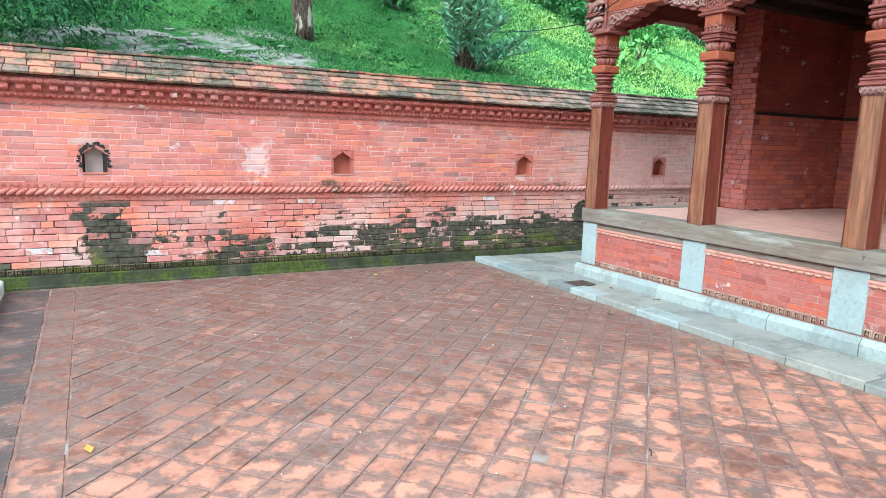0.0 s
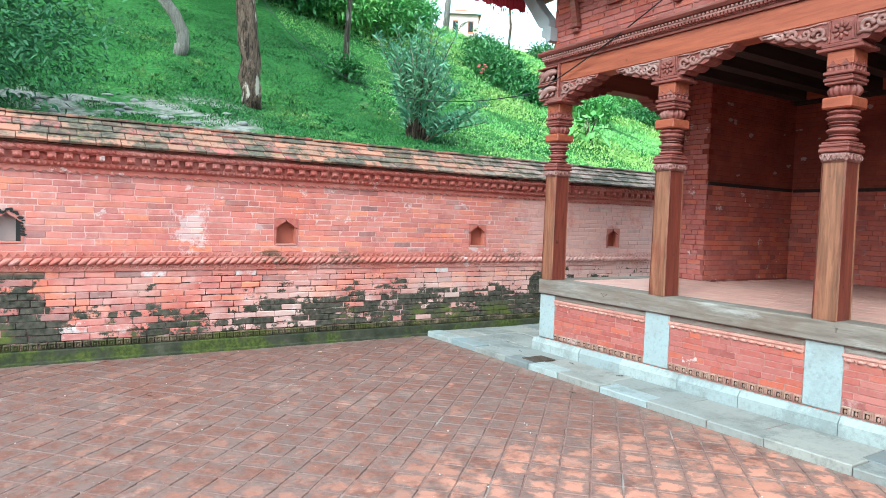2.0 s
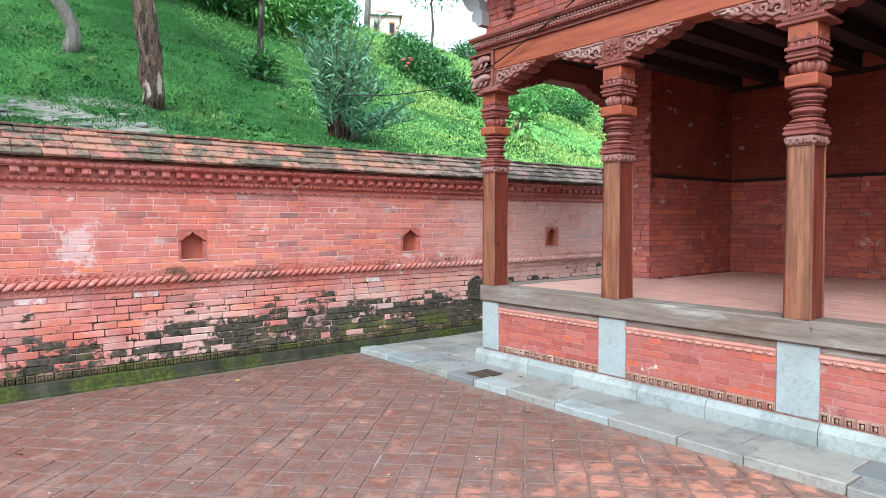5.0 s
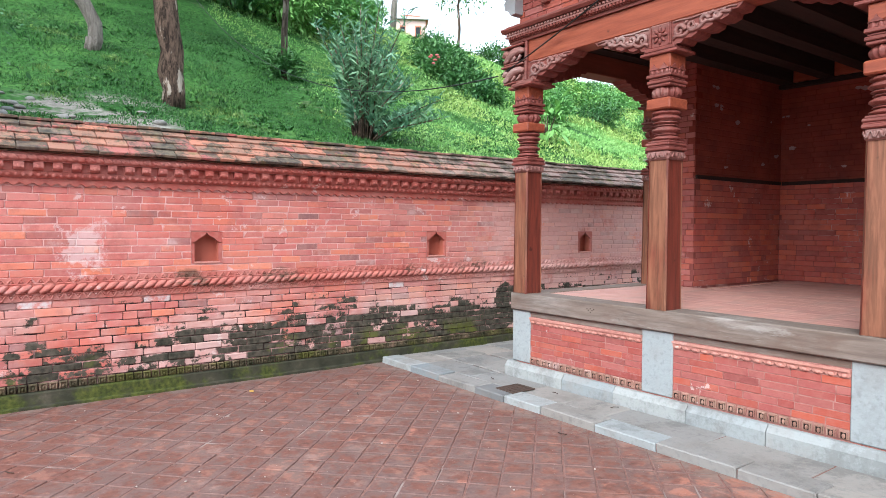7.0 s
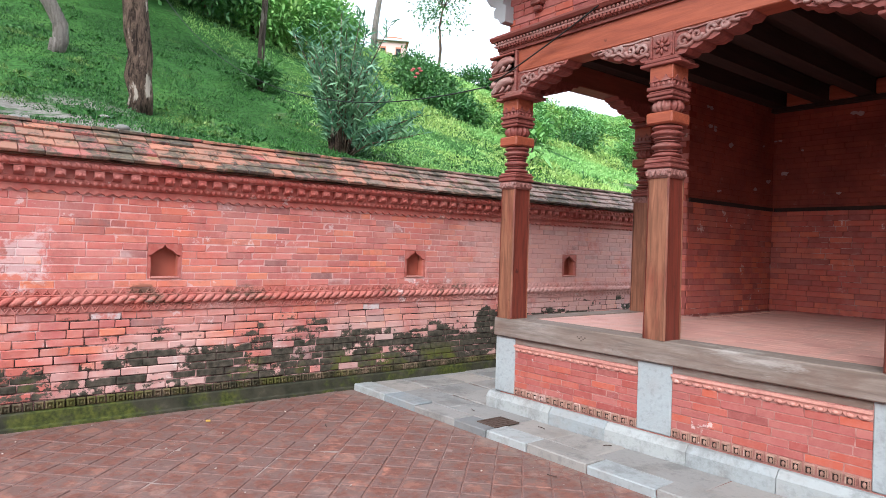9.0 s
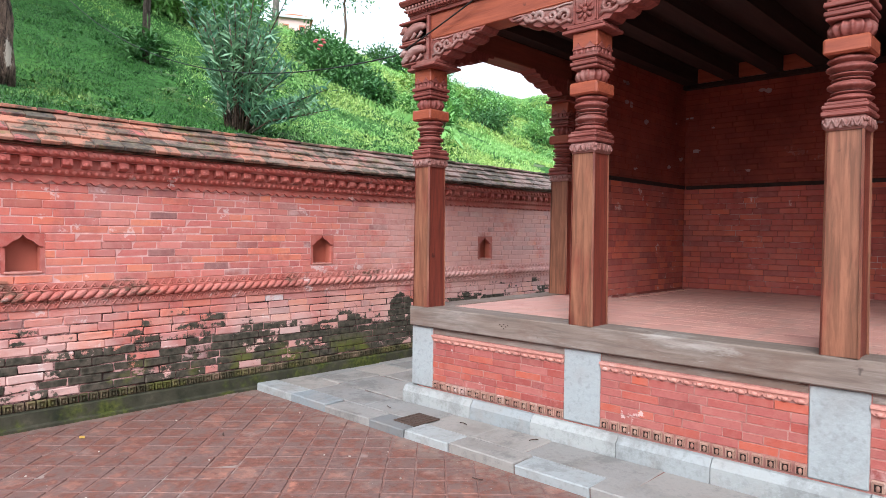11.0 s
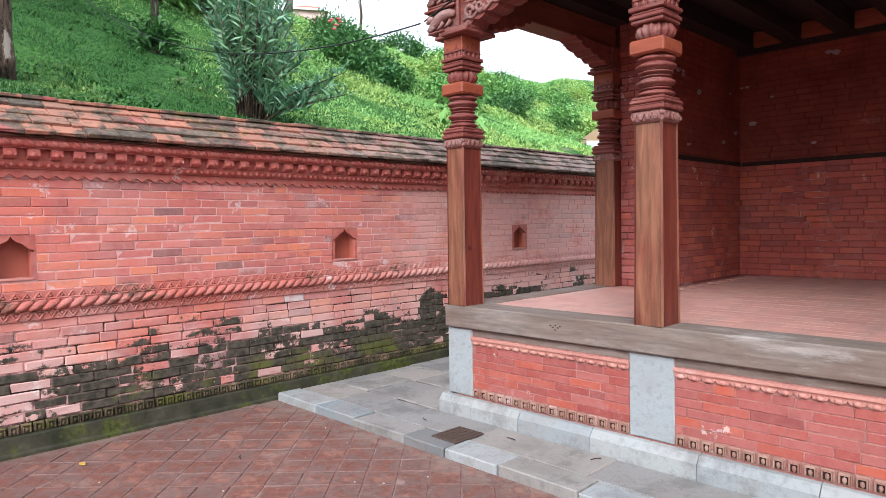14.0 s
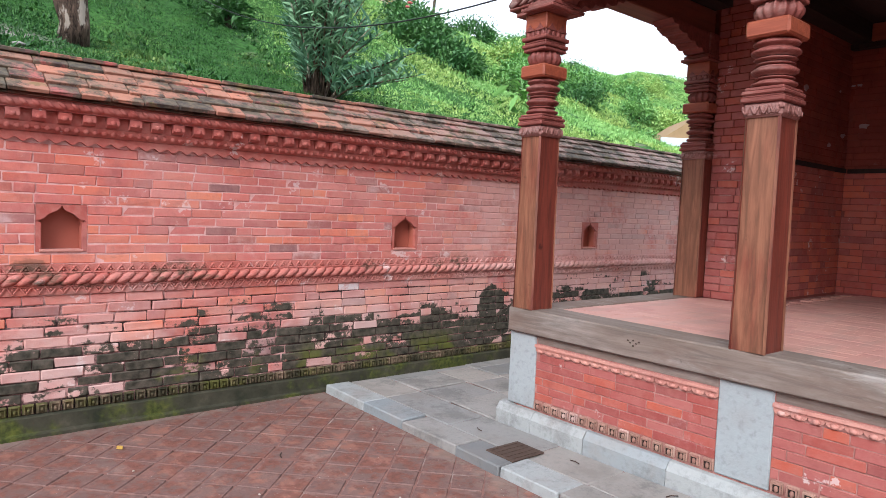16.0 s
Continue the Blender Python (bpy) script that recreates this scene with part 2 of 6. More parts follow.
def floor_tile():
    m = Mat("courtyard_terracotta_tile", rough=0.6, spec=0.2)
    r = m.rnd()
    c = m.ramp(r, (0.0, (0.33, 0.14, 0.10)), (0.3, (0.39, 0.165, 0.115)), (0.55, (0.31, 0.13, 0.095)), (0.8, (0.42, 0.19, 0.13)), (1.0, (0.30, 0.125, 0.095)))
    mid = m.noise(5.5, 5, 0.62)
    big = m.noise(0.75, 4, 0.55)
    wet = m.math("ADD", m.math("MULTIPLY", mid, 0.8), m.math("MULTIPLY", big, 0.7))
    wet = m.math("ADD", wet, m.math("MULTIPLY", m.math("SUBTRACT", r, 0.5), 0.16))
    wallward = m.math("MULTIPLY", m.step(m.xyz()[1], 2.6, 4.4), 0.21)      # the dark tone takes over between y 2.6 and 4.4, towards the wall
    wet = m.math("ADD", wet, wallward)
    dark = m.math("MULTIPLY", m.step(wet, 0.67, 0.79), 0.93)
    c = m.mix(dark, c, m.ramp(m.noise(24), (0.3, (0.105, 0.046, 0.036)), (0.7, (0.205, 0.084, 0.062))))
    dust = m.math("MULTIPLY", m.step(m.noise(2.6, 6, 0.7), 0.52, 0.68), 0.5)
    c = m.mix(dust, c, (0.35, 0.245, 0.21))
    worn = m.math("MULTIPLY", m.step(m.noise(3.6, 5, 0.62, (1.3, 0.8, 1)), 0.53, 0.60), m.step(m.xyz()[1], 3.2, 4.4))
    c = m.mix(m.math("MULTIPLY", worn, 0.45), c, (0.34, 0.165, 0.122))
    blot = m.math("MULTIPLY", m.step(m.noise(7.0, 6, 0.72), 0.47, 0.58), m.step(m.noise(1.3, 3), 0.30, 0.50))
    c = m.mix(m.math("MULTIPLY", blot, 0.75), c, (0.15, 0.10, 0.088))
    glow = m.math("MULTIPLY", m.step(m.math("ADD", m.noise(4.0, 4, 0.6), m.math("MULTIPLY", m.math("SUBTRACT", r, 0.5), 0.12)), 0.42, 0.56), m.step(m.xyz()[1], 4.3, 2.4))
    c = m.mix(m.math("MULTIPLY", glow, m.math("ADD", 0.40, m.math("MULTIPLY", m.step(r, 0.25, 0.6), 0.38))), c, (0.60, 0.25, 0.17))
    o = m.xyz()                                                        # grime worked in from the joints of the diagonal tiles
    sn, cs = math.sin(radians(44.3)), math.cos(radians(44.3))
    along = m.math("SUBTRACT", m.math("MULTIPLY", o[0], sn), m.math("MULTIPLY", o[1], cs))
    across = m.math("ADD", m.math("MULTIPLY", o[0], cs), m.math("MULTIPLY", o[1], sn))
    eu = m.math("ABSOLUTE", m.math("SUBTRACT", m.math("FRACT", m.math("DIVIDE", m.math("ADD", along, 100 * 0.1705 - 0.020), 0.1705)), 0.5))
    ev = m.math("ABSOLUTE", m.math("SUBTRACT", m.math("FRACT", m.math("DIVIDE", m.math("ADD", across, 100 * 0.183 - 3.974 + 21 * 0.183), 0.183)), 0.5))
    rim = m.math("ADD", m.math("MULTIPLY", m.math("MAXIMUM", eu, ev), 1.25), m.math("MULTIPLY", m.noise(8.5, 5, 0.65), 1.5))
    rim = m.math("ADD", rim, m.math("ADD", m.math("MULTIPLY", m.noise(1.1, 3), 0.5), m.math("MULTIPLY", r, 0.22)))
    c = m.mix(m.math("MULTIPLY", m.step(rim, 1.46, 1.66), 0.78), c, m.ramp(m.noise(30, 4), (0.3, (0.12, 0.072, 0.064)), (0.7, (0.21, 0.125, 0.108))))
    gutter = m.math("MULTIPLY", m.step(m.xyz()[0], -0.08, -0.16), m.step(m.noise(2.2, 5, 0.7), 0.36, 0.5))
    c = m.mix(m.math("MULTIPLY", gutter, 0.85), c, (0.065, 0.05, 0.05))
    crust = m.math("MULTIPLY", m.math("ADD", m.step(m.xyz()[0], 4.12, 4.40), m.step(m.xyz()[1], 6.84, 6.96), True), m.step(m.noise(5.0, 6, 0.75), 0.44, 0.56))
    c = m.mix(m.math("MULTIPLY", crust, 0.55), c, (0.24, 0.185, 0.155))
    fleck = m.math("MULTIPLY", m.step(m.noise(70, 2), 0.70, 0.76), 0.6)
    c = m.mix(fleck, c, (0.5, 0.42, 0.38))
    rough = m.math("ADD", 0.55, m.math("MULTIPLY", m.noise(3, 4), 0.4))
    return m.done(c, m.math("ADD", m.noise(40, 4), m.math("MULTIPLY", mid, 0.8)), 0.35, 0.006, rough)


def joint_sand():
    m = Mat("dark_joint_mortar", rough=0.95, spec=0.1)
    n = m.noise(20, 5)
    pale = m.step(m.noise(2.3, 4), 0.56, 0.68)
    c = m.mix(pale, m.ramp(n, (0.3, (0.17, 0.09, 0.076)), (0.7, (0.26, 0.135, 0.11))), (0.30, 0.235, 0.21))
    return m.done(c, n, 0.5, 0.008)


def hall_floor():
    m = Mat("hall_floor_tile", rough=0.6, spec=0.3)
    r = m.rnd()
    c = m.ramp(r, (0.0, (0.49, 0.24, 0.195)), (0.5, (0.55, 0.29, 0.24)), (1.0, (0.46, 0.22, 0.185)))
    c = m.mix(m.math("MULTIPLY", m.step(m.noise(2.2, 5, 0.6, (1, 3, 1)), 0.45, 0.7), 0.6), c, (0.38, 0.24, 0.20))
    return m.done(c, m.noise(40, 4), 0.3, 0.004)


def stone(name, a, b, stain, odd=None, dirt=0.55):
    m = Mat(name, rough=0.78, spec=0.3)
    r = m.rnd()
    c = m.mix(r, a, b)
    if odd:                                         # now and then a slab of another stone
        c = m.mix(m.step(r, 0.87, 0.90), c, odd)
    c = m.mix(m.math("MULTIPLY", m.step(m.noise(3.4, 5, 0.62), 0.45, 0.7), 0.7), c, stain)
    c = m.mix(m.math("MULTIPLY", m.step(m.noise(28, 4), 0.5, 0.72), 0.35), c, (0.16, 0.16, 0.16))
    grime = m.step(m.noise(1.9, 7, 0.78), 0.50, 0.62)
    c = m.mix(m.math("MULTIPLY", grime, dirt), c, (0.12, 0.115, 0.11))
    return m.done(c, m.math("ADD", m.noise(35, 5), m.noise(8, 4)), 0.5, 0.008)


def wood(name, a, b, worn=None, worn_amount=0.0, along="z", rough=0.6):
    m = Mat(name, rough=rough, spec=0.35)
    st = {"x": (1.2, 14, 14), "y": (14, 1.2, 14), "z": (14, 14, 1.2)}[along]
    g = m.noise(2.2, 6, 0.65, st, 0.4)
    c = m.ramp(g, (0.3, a), (0.7, b))
    if worn:
        facing = m.math("MULTIPLY", m.xyz(m.geo.outputs["Normal"])[0], -1.0, True)
        rub = m.math("ADD", m.noise(3.0, 5, 0.62, {"x": (0.5, 2, 2), "y": (2, 0.5, 2), "z": (2, 2, 0.5)}[along]), m.math("MULTIPLY", facing, worn_amount))
        c = m.mix(m.math("MULTIPLY", m.step(rub, 0.60, 0.90), 0.85), c, m.mix(m.step(g, 0.35, 0.7), tuple(0.50 * w for w in worn), worn))
    if along == "y" and worn and rough > 0.78:      # rain-washed brown and silvery stretches
        c = m.mix(m.math("MULTIPLY", m.step(m.noise(1.6, 6, 0.7, (1, 0.7, 2)), 0.46, 0.60), 0.65), c, (0.15, 0.095, 0.072))
        c = m.mix(m.math("MULTIPLY", m.step(m.noise(2.3, 6, 0.75, (1, 0.5, 3)), 0.56, 0.66), 0.5), c, (0.40, 0.36, 0.33))
    knots = m.step(m.noise(11, 3, 0.5), 0.70, 0.78)
    c = m.mix(m.math("MULTIPLY", knots, 0.7), c, tuple(0.3 * w for w in a))
    return m.done(c, g, 0.35, 0.006)


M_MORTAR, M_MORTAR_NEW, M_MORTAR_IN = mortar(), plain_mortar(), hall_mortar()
M_PLINTH, M_ROOF, M_TILE, M_JOINT, M_HALL_FLOOR = cement_plinth(), roof_tile(), floor_tile(), joint_sand(), hall_floor()
M_STONE = stone("pale_grey_stone", (0.35, 0.355, 0.345), (0.26, 0.28, 0.29), (0.27, 0.245, 0.225), (0.23, 0.25, 0.26), 0.4)
M_SLAB = stone("grey_brown_paving", (0.32, 0.285, 0.255), (0.22, 0.215, 0.21), (0.21, 0.188, 0.17), (0.175, 0.175, 0.175))
M_PILLAR = stone("dressed_grey_stone", (0.34, 0.36, 0.365), (0.30, 0.325, 0.335), (0.30, 0.30, 0.295), None, 0.20)
M_SILL = wood("weathered_grey_timber", (0.125, 0.09, 0.072), (0.235, 0.18, 0.15), (0.33, 0.28, 0.25), 0.2, "y", 0.8)
M_SHAFT = wood("red_stained_worn_timber", (0.075, 0.018, 0.013), (0.21, 0.045, 0.028), (0.29, 0.128, 0.072), 0.34, "z", 0.45)
M_CARVED = wood("carved_red_brown_timber", (0.115, 0.030, 0.024), (0.25, 0.070, 0.055), (0.36, 0.20, 0.17), 0.12, "y", 0.6)
M_DUSTY = wood("dusty_carved_timber", (0.15, 0.055, 0.045), (0.30, 0.135, 0.115), (0.45, 0.31, 0.28), 0.2, "y", 0.75)
M_BEAM = wood("orange_brown_beam", (0.19, 0.042, 0.022), (0.33, 0.085, 0.042), None, 0, "y", 0.5)
M_BEAMX = wood("orange_brown_side_beam", (0.13, 0.04, 0.026), (0.20, 0.06, 0.038), None, 0, "x", 0.55)
M_DARK = wood("near_black_timber", (0.014, 0.009, 0.008), (0.034, 0.018, 0.014), None, 0, "x", 0.85)


def leafy(name, lo, hi, rough=0.5, clump=2.0):
    m = Mat(name, rough=rough, spec=0.35)
    r = m.rnd()
    c = m.mix(r, lo, hi)
    c = m.mix(m.math("MULTIPLY", m.step(m.noise(clump, 3), 0.4, 0.65), 0.5), c, tuple(0.5 * (a + b) * f for a, b, f in zip(lo, hi, (1.5, 1.25, 0.9))))
    m.p.inputs["Transmission Weight"].default_value = 0.0
    return m.done(c)


M_LEAF_OLEANDER = leafy("grey_green_oleander_leaf", (0.06, 0.165, 0.095), (0.22, 0.38, 0.24))
M_LEAF_DARK = leafy("dark_green_leaf", (0.038, 0.115, 0.036), (0.11, 0.25, 0.075))
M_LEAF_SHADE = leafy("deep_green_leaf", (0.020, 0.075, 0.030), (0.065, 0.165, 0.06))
M_LEAF_MID = leafy("mid_green_leaf", (0.085, 0.23, 0.058), (0.21, 0.41, 0.12), clump=0.8)
M_LEAF_LIGHT = leafy("bright_green_weed", (0.18, 0.36, 0.09), (0.46, 0.54, 0.22), clump=0.35)


def wild():
    """Weeds of the far slope: yellow-green grass, fresh green herbs and darker scrub in drifts."""
    m = Mat("hillside_weed_leaf", rough=0.55, spec=0.3)
    herb = m.mix(m.rnd(), (0.17, 0.36, 0.085), (0.36, 0.58, 0.19))
    straw = m.mix(m.rnd(), (0.25, 0.40, 0.085), (0.46, 0.57, 0.18))
    scrub = m.mix(m.rnd(), (0.05, 0.14, 0.035), (0.15, 0.29, 0.08))
    c = m.mix(m.step(m.noise(0.42, 5, 0.62), 0.44, 0.58), herb, straw)
    return m.done(m.mix(m.step(m.noise(0.75, 5, 0.68), 0.56, 0.65), c, scrub))


M_WILD = wild()


def lawn():
    m = Mat("lawn_blade", rough=0.55, spec=0.3)
    lush = m.mix(m.rnd(), (0.015, 0.068, 0.014), (0.078, 0.20, 0.042))
    dry = m.mix(m.rnd(), (0.09, 0.16, 0.03), (0.29, 0.37, 0.10))
    patch = m.math("ADD", m.math("MULTIPLY", m.noise(0.55, 4, 0.65), 0.6), m.math("MULTIPLY", m.noise(2.6, 5, 0.7), 0.4))
    c = m.mix(m.step(patch, 0.50, 0.68), lush, dry)
    tuft = m.math("MULTIPLY", m.step(m.noise(3.6, 5, 0.72), 0.48, 0.60), 0.65)
    return m.done(m.mix(tuft, c, m.mix(m.rnd(), (0.010, 0.042, 0.009), (0.045, 0.12, 0.025))))


M_GRASS = lawn()


def hill_ground():
    m = Mat("grassy_hillside", rough=0.95, spec=0.1)
    n = m.noise(0.5, 5, 0.6)
    c = m.ramp(n, (0.3, (0.028, 0.085, 0.018)), (0.55, (0.065, 0.16, 0.036)), (0.75, (0.15, 0.28, 0.065)))
    fine = m.noise(14, 5, 0.65)
    c = m.mix(m.math("MULTIPLY", m.step(fine, 0.38, 0.62), 0.75), c, (0.022, 0.06, 0.014))
    soil = m.step(m.noise(0.9, 5, 0.65, (0.5, 1.2, 1)), 0.62, 0.72)
    c = m.mix(m.math("MULTIPLY", soil, 0.6), c, (0.20, 0.19, 0.13))
    o = m.xyz()
    path = m.math("MULTIPLY", m.math("MULTIPLY", m.step(o[1], 11.3, 10.7), m.step(o[1], 8.6, 9.2)), m.step(o[0], 3.6, 2.8))
    path = m.math("MULTIPLY", path, m.step(m.noise(1.7, 5, 0.7), 0.42, 0.55))
    c = m.mix(path, c, m.ramp(m.noise(9, 5, 0.7), (0.3, (0.13, 0.115, 0.095)), (0.7, (0.36, 0.32, 0.29))))
    return m.done(c, fine, 0.8, 0.05)


def bark(name, a, b, pale):
    m = Mat(name, rough=0.9, spec=0.15)
    g = m.noise(4.0, 6, 0.75, (4.5, 4.5, 1.1), 0.8)
    c = m.ramp(g, (0.40, a), (0.60, b))
    c = m.mix(m.math("MULTIPLY", m.step(m.noise(2.4, 5, 0.65, (2, 2, 0.7)), 0.57, 0.63), 0.85), c, pale)
    return m.done(c, g, 1.0, 0.08)


def flat(name, colour, rough=0.7, metallic=0.0, grain=20.0, amount=0.25):
    m = Mat(name, rough=rough, metallic=metallic)
    n = m.noise(grain, 4)
    return m.done(m.mix(m.math("MULTIPLY", n, amount), colour, tuple(0.55 * c for c in colour)), n, 0.25, 0.004)


M_GROUND = hill_ground()
M_BARK = bark("rough_brown_bark", (0.028, 0.018, 0.014), (0.19, 0.125, 0.092), (0.58, 0.48, 0.40))
M_BARK_GREY = bark("smooth_grey_bark", (0.16, 0.135, 0.12), (0.28, 0.24, 0.21), (0.33, 0.30, 0.27))
M_BARK_DARK = bark("dark_slim_bark", (0.035, 0.026, 0.02), (0.12, 0.095, 0.078), (0.22, 0.19, 0.16))
M_NICHE = flat("smooth_orange_terracotta", (0.40, 0.11, 0.07), 0.75)
M_NICHE_SOOT = flat("sooty_black_lining", (0.02, 0.018, 0.016), 0.9)


def foot_material():
    m = Mat("mossy_moulded_tile", rough=0.9, spec=0.15)
    c = m.ramp(m.noise(6, 6, 0.75), (0.32, (0.02, 0.021, 0.012)), (0.52, (0.085, 0.068, 0.04)), (0.68, (0.25, 0.165, 0.115)))
    moss = m.step(m.noise(2.2, 4, 0.6), 0.48, 0.62)
    c = m.mix(m.math("MULTIPLY", moss, 0.6), c, (0.11, 0.11, 0.022))
    return m.done(c, m.noise(50, 4), 0.5, 0.006)


M_FOOT = foot_material()
M_DENTIL = brick_material("tan_moulded_tile", [(0.29, 0.175, 0.13), (0.22, 0.12, 0.09), (0.37, 0.24, 0.18)])
M_BONE = flat("pale_plaster", (0.50, 0.36, 0.33), 0.85)
M_LIME = flat("lilac_limewash", (0.38, 0.25, 0.24), 0.85, 0, 40.0, 0.7)
M_PLATE = flat("rusty_brown_iron_cover", (0.085, 0.055, 0.042), 0.8, 0.2)
M_WIRE = flat("black_cable_sheath", (0.012, 0.012, 0.012), 0.5)
M_WHITE = flat("whitewashed_render", (0.75, 0.74, 0.72), 0.8)
M_PINK = flat("faded_pink_render", (0.70, 0.50, 0.46), 0.8)
M_TIN = flat("pale_tin_sheet", (0.62, 0.68, 0.74), 0.5)
M_ORANGE = flat("orange_roof_paint", (0.55, 0.20, 0.11), 0.7)
M_THATCH = flat("tan_roof_tiles", (0.36, 0.23, 0.12), 0.9, 0, 6.0, 0.6)
M_CLOTH = flat("dark_red_cloth", (0.30, 0.015, 0.03), 0.9)
M_ASH = flat("bleached_grey_timber", (0.33, 0.32, 0.33), 0.8)
M_DRYLEAF = flat("dry_yellow_leaf", (0.50, 0.30, 0.06), 0.7)
M_LITTER = flat("pale_litter_scrap", (0.48, 0.40, 0.35), 0.8)
M_TWIG = flat("dark_twig", (0.06, 0.035, 0.025), 0.9)
M_FLOWER = flat("pink_blossom", (0.70, 0.16, 0.17), 0.6)
M_BLACK = flat("dark_glass", (0.02, 0.02, 0.022), 0.2)


# ---- building blocks ----
class Shape:
    """Collects vertices and faces for one mesh."""

    def __init__(self):
        self.v, self.f, self.s = [], [], []

    def add(self, verts, faces, smooth=False):
        k = len(self.v)
        self.v += [tuple(p) for p in verts]
        self.f += [tuple(i + k for i in f) for f in faces]
        self.s += [smooth] * len(faces)
        return self

    def box(self, x0, x1, y0, y1, z0, z1, j=0.0, rng=random):
        q = [(x, y, z) for z in (z0, z1) for y in (y0, y1) for x in (x0, x1)]
        if j:
            q = [tuple(c + rng.uniform(-j, j) for c in p) for p in q]
        return self.add(q, [(0, 2, 3, 1), (4, 5, 7, 6), (0, 1, 5, 4), (2, 6, 7, 3), (0, 4, 6, 2), (1, 3, 7, 5)])

    def soft_box(self, x0, x1, y0, y1, z0, z1, c=0.006, j=0.0, rng=random):
        """A box with all its edges chamfered by c."""
        mx, my, mz, hx, hy, hz = (x0 + x1) / 2, (y0 + y1) / 2, (z0 + z1) / 2, (x1 - x0) / 2, (y1 - y0) / 2, (z1 - z0) / 2
        v, index = [], {}
        for sx in (-1, 1):
            for sy in (-1, 1):
                for sz in (-1, 1):
                    o = [rng.uniform(-j, j) if j else 0.0 for _ in range(3)]
                    for a in range(3):
                        d = [hx - c, hy - c, hz - c]
                        d[a] += c
                        index[sx, sy, sz, a] = len(v)
                        v.append((mx + sx * d[0] + o[0], my + sy * d[1] + o[1], mz + sz * d[2] + o[2]))
        f = []
        for a in range(3):
            b, e = (a + 1) % 3, (a + 2) % 3
            for s in (-1, 1):
                q = []
                for p, r in ((-1, -1), (1, -1), (1, 1), (-1, 1)):
                    k = [0, 0, 0]
                    k[a], k[b], k[e] = s, p, r
                    q.append(index[(*k, a)])
                f.append(tuple(q))
            for p in (-1, 1):
                for r in (-1, 1):
                    k0, k1 = [0, 0, 0], [0, 0, 0]
                    k0[a], k1[a] = -1, 1
                    k0[b] = k1[b] = p
                    k0[e] = k1[e] = r
                    f.append((index[(*k0, b)], index[(*k1, b)], index[(*k1, e)], index[(*k0, e)]))
        f += [tuple(index[sx, sy, sz, a] for a in range(3)) for sx in (-1, 1) for sy in (-1, 1) for sz in (-1, 1)]
        return self.add(v, f)

    def prism(self, outline, axis, a0, a1):
        """An outline of (p, q) drawn out along an axis: x has (y, z), y has (x, z), z has (x, y)."""
        n = len(outline)
        at = {"x": lambda p, q, a: (a, p, q), "y": lambda p, q, a: (p, a, q), "z": lambda p, q, a: (p, q, a)}[axis]
        v = [at(p, q, a) for a in (a0, a1) for p, q in outline]
        f = [(i, (i + 1) % n, n + (i + 1) % n, n + i) for i in range(n)]
        return self.add(v, f + [tuple(range(n)), tuple(range(2 * n - 1, n - 1, -1))])

    def lathe(self, profile, seg=20, cx=0.0, cy=0.0, lobes=0, depth=0.0, smooth=True):
        v, f, n = [], [], len(profile)
        for i in range(seg):
            a = 2 * math.pi * i / seg
            for r, z in profile:
                rr = r * (1 + depth * abs(math.cos(a * lobes / 2))) if lobes else r
                v.append((cx + rr * math.cos(a), cy + rr * math.sin(a), z))
        for i in range(seg):
            k = (i + 1) % seg
            f += [(i * n + j, k * n + j, k * n + j + 1, i * n + j + 1) for j in range(n - 1)]
        self.add(v, f, smooth)
        return self.add([v[i * n] for i in range(seg)] + [v[i * n + n - 1] for i in range(seg)], [tuple(range(seg - 1, -1, -1)), tuple(range(seg, 2 * seg))])

    def tube(self, points, radii, seg=8, smooth=True):
        points = [Vector(p) for p in points]
        radii = radii if isinstance(radii, (list, tuple)) else [radii] * len(points)
        v, f, side = [], [], None
        for i, p in enumerate(points):
            d = (points[min(i + 1, len(points) - 1)] - points[max(i - 1, 0)]).normalized()
            if side is None:
                side = d.orthogonal().normalized()
            side = (side - d * side.dot(d)).normalized()
            up = d.cross(side)
            v += [p + radii[i] * (math.cos(2 * math.pi * k / seg) * side + math.sin(2 * math.pi * k / seg) * up) for k in range(seg)]
        for i in range(len(points) - 1):
            f += [(i * seg + k, i * seg + (k + 1) % seg, (i + 1) * seg + (k + 1) % seg, (i + 1) * seg + k) for k in range(seg)]
        f += [tuple(range(seg - 1, -1, -1)), tuple(range((len(points) - 1) * seg, len(points) * seg))]
        return self.add(v, f, smooth)

    def ball(self, c, r, seg=8, rings=5, turn=None):
        r = r if isinstance(r, (tuple, list)) else (r, r, r)
        v, f = [], []
        for i in range(1, rings):
            p = math.pi * i / rings
            v += [(math.sin(p) * math.cos(2 * math.pi * k / seg), math.sin(p) * math.sin(2 * math.pi * k / seg), math.cos(p)) for k in range(seg)]
        v += [(0, 0, 1), (0, 0, -1)]
        for i in range(rings - 2):
            f += [(i * seg + k, (i + 1) * seg + k, (i + 1) * seg + (k + 1) % seg, i * seg + (k + 1) % seg) for k in range(seg)]
        top, bot, last = len(v) - 2, len(v) - 1, (rings - 2) * seg
        f += [(top, k, (k + 1) % seg) for k in range(seg)] + [(bot, last + (k + 1) % seg, last + k) for k in range(seg)]
        q = []
        for p in v:
            w = Vector((p[0] * r[0], p[1] * r[1], p[2] * r[2]))
            q.append((turn @ w if turn else w) + Vector(c))
        return self.add(q, f, True)

